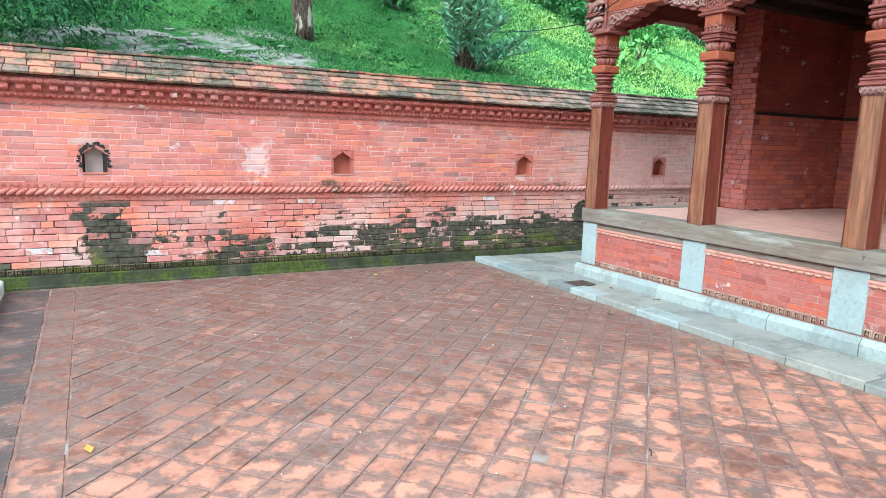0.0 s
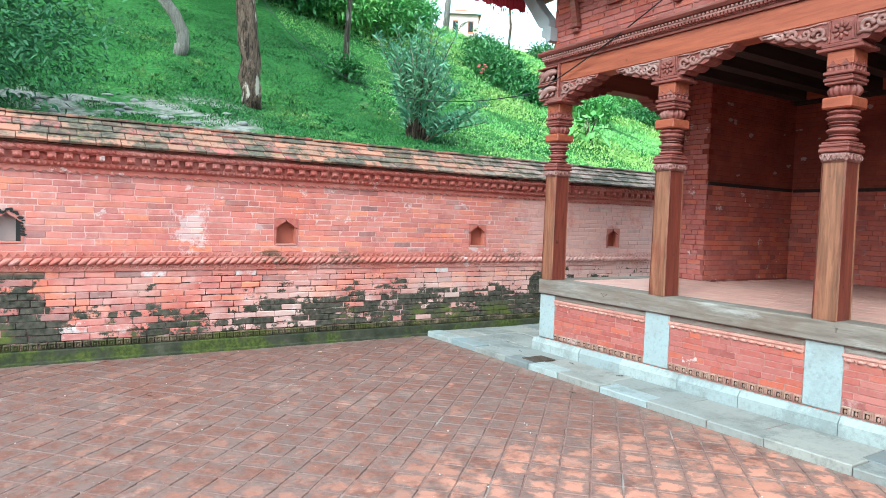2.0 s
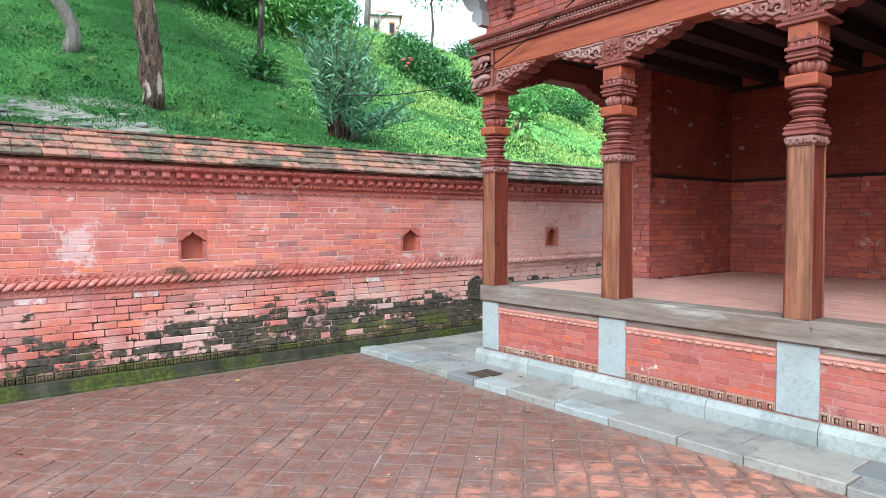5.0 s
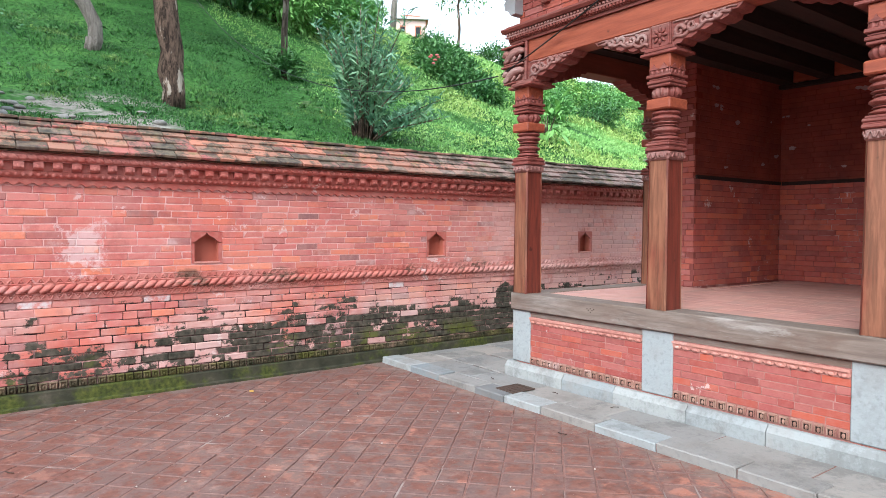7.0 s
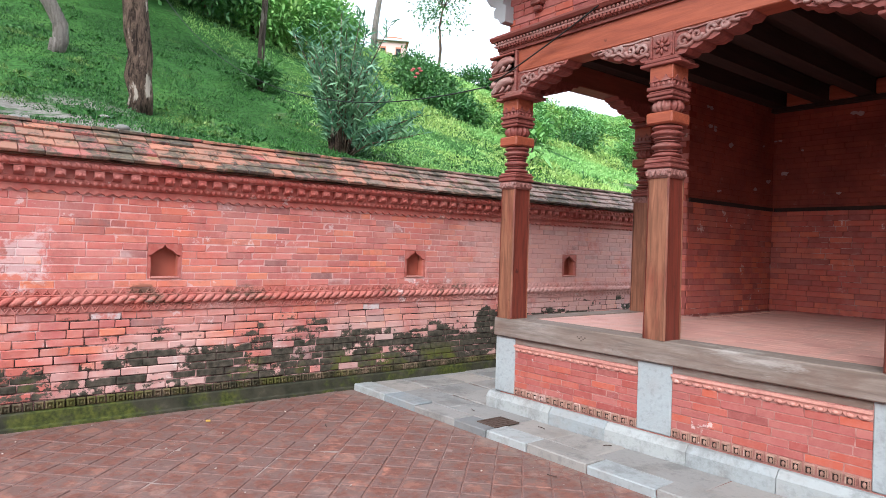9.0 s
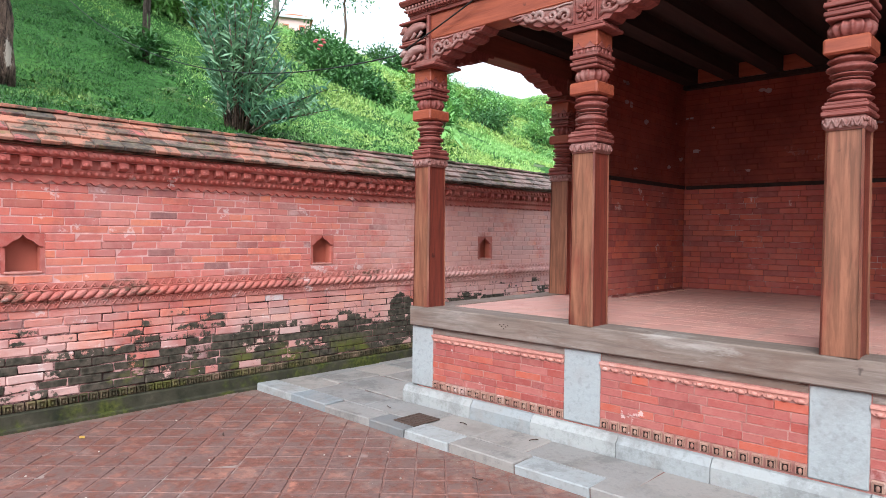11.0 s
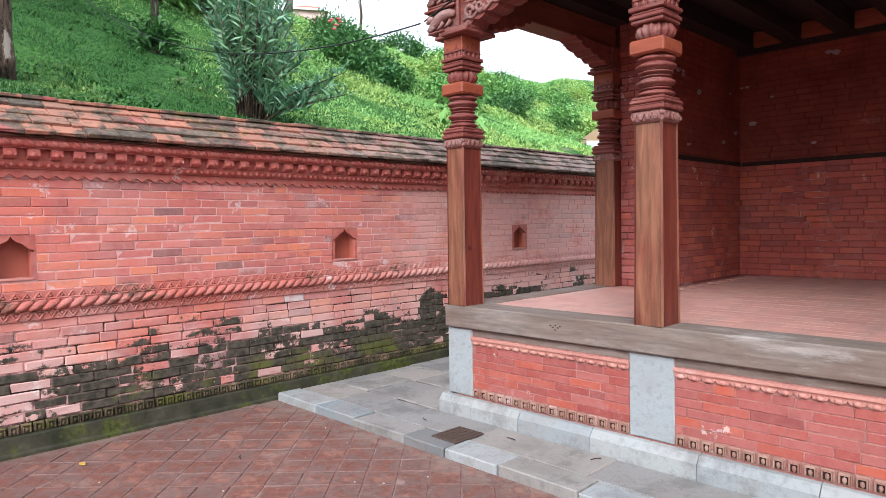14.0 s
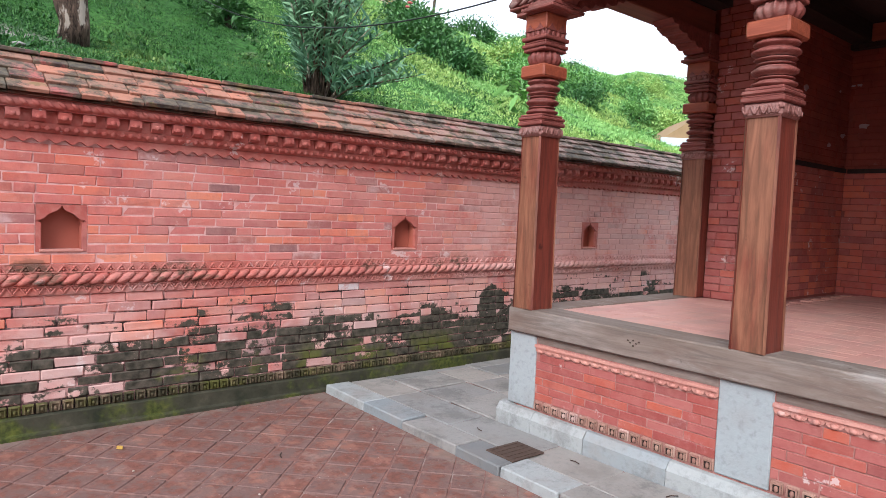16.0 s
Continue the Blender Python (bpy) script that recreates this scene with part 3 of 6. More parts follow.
    def mesh(self, name, material, base=(0, 0, 0)):
        me = bpy.data.meshes.new(name)
        me.from_pydata([(x - base[0], y - base[1], z - base[2]) for x, y, z in self.v], [], self.f)
        me.polygons.foreach_set("use_smooth", self.s)
        if len(self.f) < 30000:
            bm = bmesh.new()
            bm.from_mesh(me)
            bmesh.ops.recalc_face_normals(bm, faces=bm.faces)
            bm.to_mesh(me)
            bm.free()
        me.materials.append(material)
        me.update()
        return me


def structure(name, shape, material, label, category="structure"):
    return tagged(new(name, shape.mesh(name, material)), label, category, kind="structure")


def stuff(name, mesh, label, category):
    return tagged(new(name, mesh), label, category, kind="stuff")


def thing(name, at, label, category, group=""):
    ob = new(name)
    ob.empty_display_size = 0.1
    ob.location = at
    return tagged(ob, label, category, group)


def part(name, shape, material, parent, label="", world=False):
    """One mesh under a thing. world: the shape is drawn in the world's metres, not from the thing's base."""
    ob = new(name, shape.mesh(name, material, tuple(parent.location) if world else (0, 0, 0)))
    ob.parent = parent
    return tagged(ob, label)


def piece(name, mesh, parent, at, scale=(1, 1, 1), turn=(0, 0, 0)):
    ob = new(name, mesh)
    ob.parent = parent
    ob.location, ob.scale, ob.rotation_euler = at, scale, turn
    return ob


def single(name, shape, material, at, label, category, group="", turn=0.0):
    ob = new(name, shape.mesh(name, material))
    ob.location = at
    ob.rotation_euler = (0, 0, turn)
    return tagged(ob, label, category, group)


def courses(rng, a0, a1, z0, z1, count, length, spread=0.18, half=0.12):
    """Bricks of a wall: start, end, bottom, top, course by course, with uneven lengths and broken joints."""
    h = (z1 - z0) / count
    for i in range(count):
        a = a0 - rng.uniform(0.0, length) + (length / 2 if i % 2 else 0)
        while a < a1:
            e = a + length * (0.5 if rng.random() < half else rng.uniform(1 - spread, 1 + spread))
            if min(e, a1) - max(a, a0) > 0.035:
                yield max(a, a0), min(e, a1), z0 + i * h, z0 + (i + 1) * h
            a = e


def noise_at(x, y, s=1.0, seed=0.0):
    return noise.noise(Vector((x * s + seed, y * s - seed, seed * 0.37)))


# ---- ground and hillside: one sheet ----
SWELL_X = (-7, 1, 6, 10, 15, 18, 23, 30, 35, 41)
SWELL = (1.25, 1.0, 1.0, 0.87, 0.83, 0.80, 0.725, 0.72, 0.76, 0.86)


def hill(x, y):
    """Height of the ground: flat under the courtyard, a grassy bank behind the wall, a bushy ridge beyond."""
    if y < 7.42:
        return -0.12
    d = y - 7.45
    k = float(np.interp(x, SWELL_X, SWELL))
    if d < 10:
        r = 0.17 * d + 0.03 * d * d
    elif d < 20:
        r = 4.7 + 0.57 * (d - 10)
    else:
        r = 10.4 - 0.10 * (d - 20)
    h = 2.0 + k * r
    h += 0.10 * noise_at(x, y, 0.9, 3.0) * min(1, d / 2) + 0.45 * noise_at(x, y, 0.25, 7.0) * min(1, d / 8)
    h -= 1.9 * math.exp(-((x - 20.6) ** 2 + (y - 13.5) ** 2) / 3.5)     # a level pad for the small house
    if d > 28:                                   # the upper terrace behind the ridge
        h = max(h, 8.6 + 0.45 * (min(d, 62) - 28) - 0.02 * max(0.0, d - 62))
    return max(h - 0.04 * max(0.0, x - 60), 0.0)


def on_path(x, y):
    """The trodden stony path that slants across the foot of the bank."""
    return abs(y - float(np.interp(x, (-0.5, 0.8, 1.7, 2.7, 3.3), (10.0, 10.2, 10.4, 9.4, 8.9)))) < 0.55 and -0.6 < x < 3.3


def axis(stops):
    out = []
    for a, b, s in stops:
        n = max(1, round((b - a) / s))
        out += [a + (b - a) * i / n for i in range(n)]
    return out + [stops[-1][1]]


xs = axis([(-600, -60, 60), (-60, -8, 4), (-8, 16, 0.35), (16, 45, 1.0), (45, 90, 4), (90, 600, 60)])
ys = axis([(-600, -60, 60), (-60, 7.0, 6), (7.0, 7.40, 0.4), (7.40, 7.44, 0.04), (7.44, 16, 0.3), (16, 30, 0.7), (30, 80, 4), (80, 600, 60)])
g = Shape()
g.add([(x, y, hill(x, y)) for y in ys for x in xs],
      [(j * len(xs) + i, j * len(xs) + i + 1, (j + 1) * len(xs) + i + 1, (j + 1) * len(xs) + i) for j in range(len(ys) - 1) for i in range(len(xs) - 1)], True)
structure("ground", g, M_GROUND, "grassy green hillside rising behind the brick wall", "ground")

# ---- boundary wall ----
WALL_Y = 7.060
NICHES = (0.285, 2.713, 5.152, 7.525, 9.95)
core = Shape()
core.box(-8, 17, WALL_Y + 0.007, 7.43, -0.12, 0.90)
core.box(-8, 17, WALL_Y + 0.0035, 7.43, 0.90, 1.046)
core.box(-8, 17, WALL_Y + 0.0035, 7.43, 1.320, 1.97)
edge = -8
for c in NICHES:
    core.box(edge, c - 0.130, WALL_Y + 0.0035, 7.43, 1.046, 1.320)
    core.box(c - 0.130, c + 0.130, WALL_Y + 0.16, 7.43, 1.046, 1.320)
    edge = c + 0.130
core.box(edge, 17, WALL_Y + 0.0035, 7.43, 1.046, 1.320)
wall = structure("wall_north", core, M_MORTAR, "old red brick boundary wall with algae stains and small niches", "wall")
plinth = Shape()
plinth.prism([(7.055, -0.12), (6.985, -0.12), (6.99, 0.015), (7.025, 0.022), (7.03, 0.105), (7.055, 0.118)], "x", -8, 17)
structure("baseboard", plinth, M_PLINTH, "mossy grey cement plinth along the foot of the brick wall", "plinth")

# ---- pavilion plan ----
FRONT = 5.00                     # face of the stone pillars
BAY_Y = (5.556, 4.15, 2.752, 1.35, -0.05)
SILL_TOP, PILLAR_TOP = 0.79, 0.637
SIDE_Y, BACK_X, ROOM_X = 5.05, 8.50, 6.83
SOUTH = -0.35

plat = Shape()
plat.box(5.012, 8.50, SOUTH + 0.05, 5.62, -0.12, 0.77)
structure("floor_platform", plat, M_MORTAR_NEW, "raised brick platform of the open pavilion", "platform")

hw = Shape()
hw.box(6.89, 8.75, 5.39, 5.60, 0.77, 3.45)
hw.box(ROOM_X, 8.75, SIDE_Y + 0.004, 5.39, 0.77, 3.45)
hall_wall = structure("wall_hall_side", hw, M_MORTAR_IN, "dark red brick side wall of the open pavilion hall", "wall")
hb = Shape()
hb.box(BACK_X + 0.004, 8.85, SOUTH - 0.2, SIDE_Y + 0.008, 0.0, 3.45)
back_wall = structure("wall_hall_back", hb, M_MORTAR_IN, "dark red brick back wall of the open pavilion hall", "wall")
hs = Shape()
hs.box(5.02, 8.508, SOUTH - 0.2, SOUTH, 0.0, 3.45)
structure("wall_hall_end", hs, M_BRICK_IN, "plain red brick end wall of the pavilion hall", "wall")

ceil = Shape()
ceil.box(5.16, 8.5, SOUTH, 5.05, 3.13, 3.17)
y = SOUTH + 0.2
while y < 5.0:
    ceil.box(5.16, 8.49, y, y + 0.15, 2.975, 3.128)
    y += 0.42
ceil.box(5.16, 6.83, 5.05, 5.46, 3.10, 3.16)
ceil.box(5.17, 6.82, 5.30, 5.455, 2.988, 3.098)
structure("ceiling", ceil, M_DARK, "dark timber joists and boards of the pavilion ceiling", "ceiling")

upper = Shape()
upper.box(5.03, 5.30, SOUTH, 5.64, 3.155, 3.80)
upper.box(5.30, 8.7, 5.36, 5.64, 3.155, 3.80)
upper_wall = structure("wall_upper", upper, M_MORTAR_NEW, "upper storey brick wall of the pavilion", "wall")

# plain walls that close the court behind the camera
far = Shape()
far.box(-8.3, -8.0, -9, 7.43, -0.12, 2.3)
structure("wall_west", far, M_BRICK, "plain red brick wall closing the court", "wall")
far = Shape()
far.box(-8.3, 8.7, -9.3, -9.0, -0.12, 2.3)
structure("wall_south", far, M_BRICK, "plain red brick wall closing the court", "wall")

# ---- paving beds ----
bed = Shape()
bed.box(-0.48, 4.42, -3.52, 6.99, -0.10, -0.0045)
court = structure("floor", bed, M_JOINT, "courtyard floor of worn square terracotta tiles laid diagonally", "floor")
bed = Shape()
bed.box(4.44, 5.05, -9.0, 6.99, -0.10, 0.036)
bed.box(5.05, 17, 5.64, 6.99, -0.10, 0.036)
outer = Shape()
outer.box(-8.0, -0.48, -9.0, 6.99, -0.10, -0.004)
outer.box(-0.48, 4.42, -9.0, -3.52, -0.10, -0.004)
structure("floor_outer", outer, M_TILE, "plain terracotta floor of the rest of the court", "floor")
pave = structure("pavement", bed, M_JOINT, "worn grey stone slab pavement round the pavilion", "pavement")

# ---- pavilion: sill beam, pillars, stone base ----
rng = random.Random(4)
s = Shape()
s.soft_box(4.968, 5.20, SOUTH, 5.668, PILLAR_TOP + 0.003, SILL_TOP, 0.008)
sill = single("sill_beam", s, M_SILL, (0, 0, 0), "thick weathered grey timber sill beam lying on stone pillars", "beam")
s = Shape()
s.soft_box(5.20, 7.0, 5.45, 5.668, PILLAR_TOP + 0.003, SILL_TOP, 0.008)
single("sill_beam", s, M_SILL, (0, 0, 0), "weathered grey timber sill beam on the pavilion's short side", "beam")
for k, yc in enumerate(BAY_Y):
    w = 0.110 if k == 0 else 0.128
    s = Shape()
    s.soft_box(0, 0.16, -w, w, 0.181 - 0.16, PILLAR_TOP - 0.16, 0.006)
    single("stone_pillar", s, M_PILLAR, (FRONT - 0.004, yc, 0.16), "smooth pale grey stone pillar under the timber sill beam", "pillar", "stone pillars of the platform")
s = Shape()
s.soft_box(-0.09, 0.09, -0.15, 0.0, 0.021, PILLAR_TOP - 0.16, 0.006)
single("stone_pillar", s, M_PILLAR, (6.8, 5.665, 0.16), "smooth pale grey stone pillar under the timber sill beam", "pillar", "stone pillars of the platform")

y = 5.72
for L in (0.30, 0.40, 0.52, 0.62, 0.55, 0.72, 0.48, 0.66, 0.50, 0.60, 0.55, 0.5, 0.5):
    s = Shape()
    d = rng.uniform(-0.006, 0.006)
    a, b = y - L + 0.004, y
    s.prism([(5.04, -0.05), (4.955 + d, -0.05), (4.955 + d, 0.125), (4.985 + d, 0.168 + d * 0.5), (5.04, 0.176)], "y", a, b)
    single("base_stone", s, M_STONE, (0, 0, 0), "pale grey chamfered base stone at the platform's foot", "stone", "base stones of the platform")
    y -= L
s = Shape()
s.soft_box(5.045, 7.2, 5.60, 5.72, -0.05, 0.172, 0.01)
single("base_stone", s, M_STONE, (0, 0, 0), "long pale grey base stone on the platform's short side", "stone", "base stones of the platform")

# six dark dots stand in for a carved flower mark on the beam
for k, (dy, dz) in enumerate(((-0.018, 0.0), (0.018, 0.0), (0.0, 0.014), (0.0, -0.014), (-0.034, 0.010), (0.034, 0.010))):
    s = Shape()
    s.ball((4.967, 4.742 + dy, 0.722 + dz), (0.003, 0.007, 0.004), 8, 5)
    single("peg", s, M_TWIG, (0, 0, 0), "small dark dot of the carved mark on the sill beam", "peg", "pegs of the sill beam")

# front panels of brick between the pillars
panel_back = Shape()
panel_back.box(5.0075, 5.05, SOUTH, 5.60, 0.17, PILLAR_TOP)
panel = structure("wall_platform", panel_back, M_MORTAR_NEW, "platform front of red brick with moulded terracotta edging", "wall")
brick_new = []
for k in range(6):
    s = Shape()
    s.soft_box(0, 0.03, 0, 0.2, 0, 0.0505, 0.003, 0.0016, rng)
    brick_new.append(s.mesh("brick", M_BRICK_NEW))
s = Shape()
s.soft_box(-0.004, 0.03, 0, 0.056, 0, 0.040, 0.005)
for y0, y1, z0, z1 in ((0.006, 0.050, 0.031, 0.037), (0.006, 0.012, 0.005, 0.030), (0.044, 0.050, 0.005, 0.030)):
    s.box(-0.013, -0.002, y0, y1, z0, z1)
s.ball((-0.005, 0.028, 0.016), (0.009, 0.010, 0.011), 8, 4)
dentil_tile = s.mesh("moulded_tile", M_DENTIL)
dentil_tile.materials.append(M_DARK)          # near-black ground in the recess behind the raised frame and boss
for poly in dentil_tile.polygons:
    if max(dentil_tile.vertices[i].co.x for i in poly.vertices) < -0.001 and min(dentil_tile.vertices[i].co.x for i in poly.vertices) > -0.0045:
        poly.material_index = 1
s = Shape()
pts = [(0.0, 0.052), (0.0, 0.022)] + [(0.035 + 0.035 * math.cos(math.pi + math.pi * i / 8), 0.022 - 0.022 * math.sin(math.pi * i / 8)) for i in range(1, 8)] + [(0.07, 0.022), (0.07, 0.052)]
s.prism(pts, "x", 0.0, 0.030)
s.ball((0.0, 0.035, 0.012), (0.012, 0.018, 0.012), 8, 4)
s.prism([(0.0, 0.036), (0.07, 0.036), (0.07, 0.052), (0.0, 0.052)], "x", -0.012, 0.0)
scallop_tile = s.mesh("scallop_tile", M_PALE_TERRA)
for k in range(4):
    top, bot = BAY_Y[k] - (0.110 if k == 0 else 0.128), BAY_Y[k + 1] + 0.128
    for a, b, z0, z1 in courses(rng, bot, top, 0.242, 0.531, 6, 0.205, 0.2, 0.15):
        piece("brick", rng.choice(brick_new), panel, (5.004 + rng.uniform(-0.002, 0.002), a + 0.0025, z0 + 0.0), (1, (b - a - 0.005) / 0.2, 0.88))
    n = int((top - bot) / 0.0665)
    for i in range(n):
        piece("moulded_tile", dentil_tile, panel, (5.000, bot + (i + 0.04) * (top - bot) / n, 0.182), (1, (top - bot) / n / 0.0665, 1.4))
    n = round((top - bot) / 0.07)
    for i in range(n):
        piece("scallop_tile", scallop_tile, panel, (4.996, bot + i * (top - bot) / n, 0.533), (1, (top - bot) / n / 0.0703, 1))
    s = Shape()
    s.soft_box(5.005, 5.04, bot + 0.003, top - 0.003, 0.588, PILLAR_TOP - 0.002, 0.004)
    single("timber_fillet", s, M_SILL, (0, 0, 0), "thin grey timber fillet under the sill beam", "fillet", "fillets under the sill beam")


# ---- carved columns ----
def carved_column(at, label):
    c = thing("carved_column", at, label, "column", "carved columns of the pavilion")
    a, b = 0.096, 0.083        # half depth, half width
    s = Shape()
    def ring(z, k):
        q, ch = [], 0.010
        for sx, sy in ((-1, -1), (1, -1), (1, 1), (-1, 1)):
            px, py = sx * a * k, sy * b * k
            q += [(px - sx * ch, py, z), (px, py - sy * ch, z)] if sx * sy > 0 else [(px, py - sy * ch, z), (px - sx * ch, py, z)]
        return q
    lv = [ring(0.0, 1.03), ring(0.35, 1.0), ring(0.7, 0.985), ring(1.061, 0.97)]
    s.add([p for r in lv for p in r], [(i * 8 + k, i * 8 + (k + 1) % 8, i * 8 + 8 + (k + 1) % 8, i * 8 + 8 + k) for i in range(3) for k in range(8)] + [tuple(range(8)), tuple(range(24, 32))])
    part("shaft", s, M_SHAFT, c, "square timber shaft, worn tan on its weathered face")
    s = Shape()
    s.soft_box(-0.100, 0.100, -0.088, 0.088, 1.061, 1.126, 0.010)
    for i in range(5):
        for yy in (-0.089, 0.089):
            s.ball((-0.076 + i * 0.038, yy, 1.092), (0.016, 0.006, 0.022), 6, 4)
        for xx in (-0.101, 0.101):
            s.ball((xx, -0.068 + i * 0.034, 1.092), (0.006, 0.014, 0.022), 6, 4)
    for yy in (-0.091, 0.091):                      # a running vine over the leaves
        s.tube([(-0.095 + 0.19 * i / 24, yy, 1.094 + 0.020 * math.sin(i * 1.05)) for i in range(25)], 0.006, 5)
    for xx in (-0.103, 0.103):
        s.tube([(xx, -0.084 + 0.168 * i / 24, 1.094 + 0.020 * math.sin(i * 1.05)) for i in range(25)], 0.006, 5)
    part("neck_band", s, M_DUSTY, c, "carved leaf band")
    s = Shape()
    s.soft_box(-0.112, 0.112, -0.100, 0.100, 1.126, 1.150, 0.006)
    s.soft_box(-0.103, 0.103, -0.091, 0.091, 1.150, 1.160, 0.003)
    s.soft_box(-0.110, 0.110, -0.098, 0.098, 1.160, 1.180, 0.006)
    s.soft_box(-0.098, 0.098, -0.088, 0.088, 1.180, 1.196, 0.005)
    part("moulded_plates", s, M_CARVED, c)
    z = 1.196
    for k, (h, r) in enumerate(((0.034, 0.099), (0.020, 0.085), (0.044, 0.094), (0.020, 0.083), (0.022, 0.092), (0.040, 0.099), (0.038, 0.093))):
        s = Shape()
        q = [(r - 0.024, z)] + [(r - 0.024 + 0.024 * math.sin(math.pi * i / 6), z + h * (0.06 + 0.88 * i / 6)) for i in range(7)] + [(r - 0.024, z + h)]
        s.lathe(q, 72 if k in (2, 5, 6) else 24, lobes=24 if k in (2, 5, 6) else 0, depth=0.075)
        part("turned_ring", s, M_CARVED, c)
        z += h
    s = Shape()
    s.soft_box(-0.108, 0.108, -0.098, 0.098, 1.415, 1.492, 0.010)
    part("square_block", s, M_BEAM, c, "plain square block")
    s = Shape()
    s.lathe([(0.07, 1.492), (0.088, 1.502), (0.104, 1.525), (0.106, 1.545), (0.092, 1.565), (0.08, 1.575)], 84, lobes=14, depth=-0.16)
    part("lotus_bulb", s, M_CARVED, c, "ribbed lotus bulb")
    for k, (h, w) in enumerate(((0.020, 0.098), (0.022, 0.106), (0.016, 0.094), (0.024, 0.108))):
        s = Shape()
        z0 = 1.575 + sum((0.022, 0.024, 0.018)[:k])
        s.soft_box(-w, w, -w * 0.92, w * 0.92, z0, z0 + h, 0.005)
        part("moulded_plate", s, M_CARVED, c)
    s = Shape()
    s.soft_box(-0.092, 0.092, -0.084, 0.084, 1.664, 1.700, 0.004)
    for i in range(4):
        for yy in (-0.085, 0.085):
            s.ball((-0.066 + i * 0.044, yy, 1.672), (0.019, 0.008, 0.028), 6, 4)
        for xx in (-0.093, 0.093):
            s.ball((xx, -0.060 + i * 0.040, 1.672), (0.008, 0.017, 0.028), 6, 4)
    for q in (-0.046, 0.046):                       # pointed lotus petals rising on the block
        for yy in (-0.086, 0.083):
            s.prism([(q - 0.044, 1.694), (q + 0.044, 1.694), (q + 0.012, 1.716), (q, 1.734), (q - 0.012, 1.716)], "y", yy - 0.008, yy + 0.008)
        for xx in (-0.095, 0.095):
            s.prism([(q * 0.9 - 0.040, 1.694), (q * 0.9 + 0.040, 1.694), (q * 0.9 + 0.011, 1.716), (q * 0.9, 1.734), (q * 0.9 - 0.011, 1.716)], "x", xx - 0.008, xx + 0.008)
    part("petal_crown", s, M_CARVED, c, "ring of carved petals")
    s = Shape()
    s.soft_box(-0.093, 0.093, -0.086, 0.086, 1.700, 1.797, 0.006)
    part("cap_block", s, M_BEAM, c)
    return c


COL_X = 5.066
col = carved_column((COL_X, BAY_Y[1], SILL_TOP), "red-brown carved timber column with turned rings, worn front")
for yc in (BAY_Y[0], BAY_Y[2], BAY_Y[3], BAY_Y[4]):
    copy_thing(col, pose(COL_X, yc, SILL_TOP))
copy_thing(col, pose(6.79, 5.482, SILL_TOP, 0, 0, 90))

# ---- carved bracket capitals ----
CAP_Z = SILL_TOP + 1.797


def spiral(cx, cz, r0, turns, hand, x):
    return [(x, cx + hand * (r0 * (1 - i / 20)) * math.cos(turns * 2 * math.pi * i / 20), cz + (r0 * (1 - i / 20)) * math.sin(turns * 2 * math.pi * i / 20)) for i in range(20)]


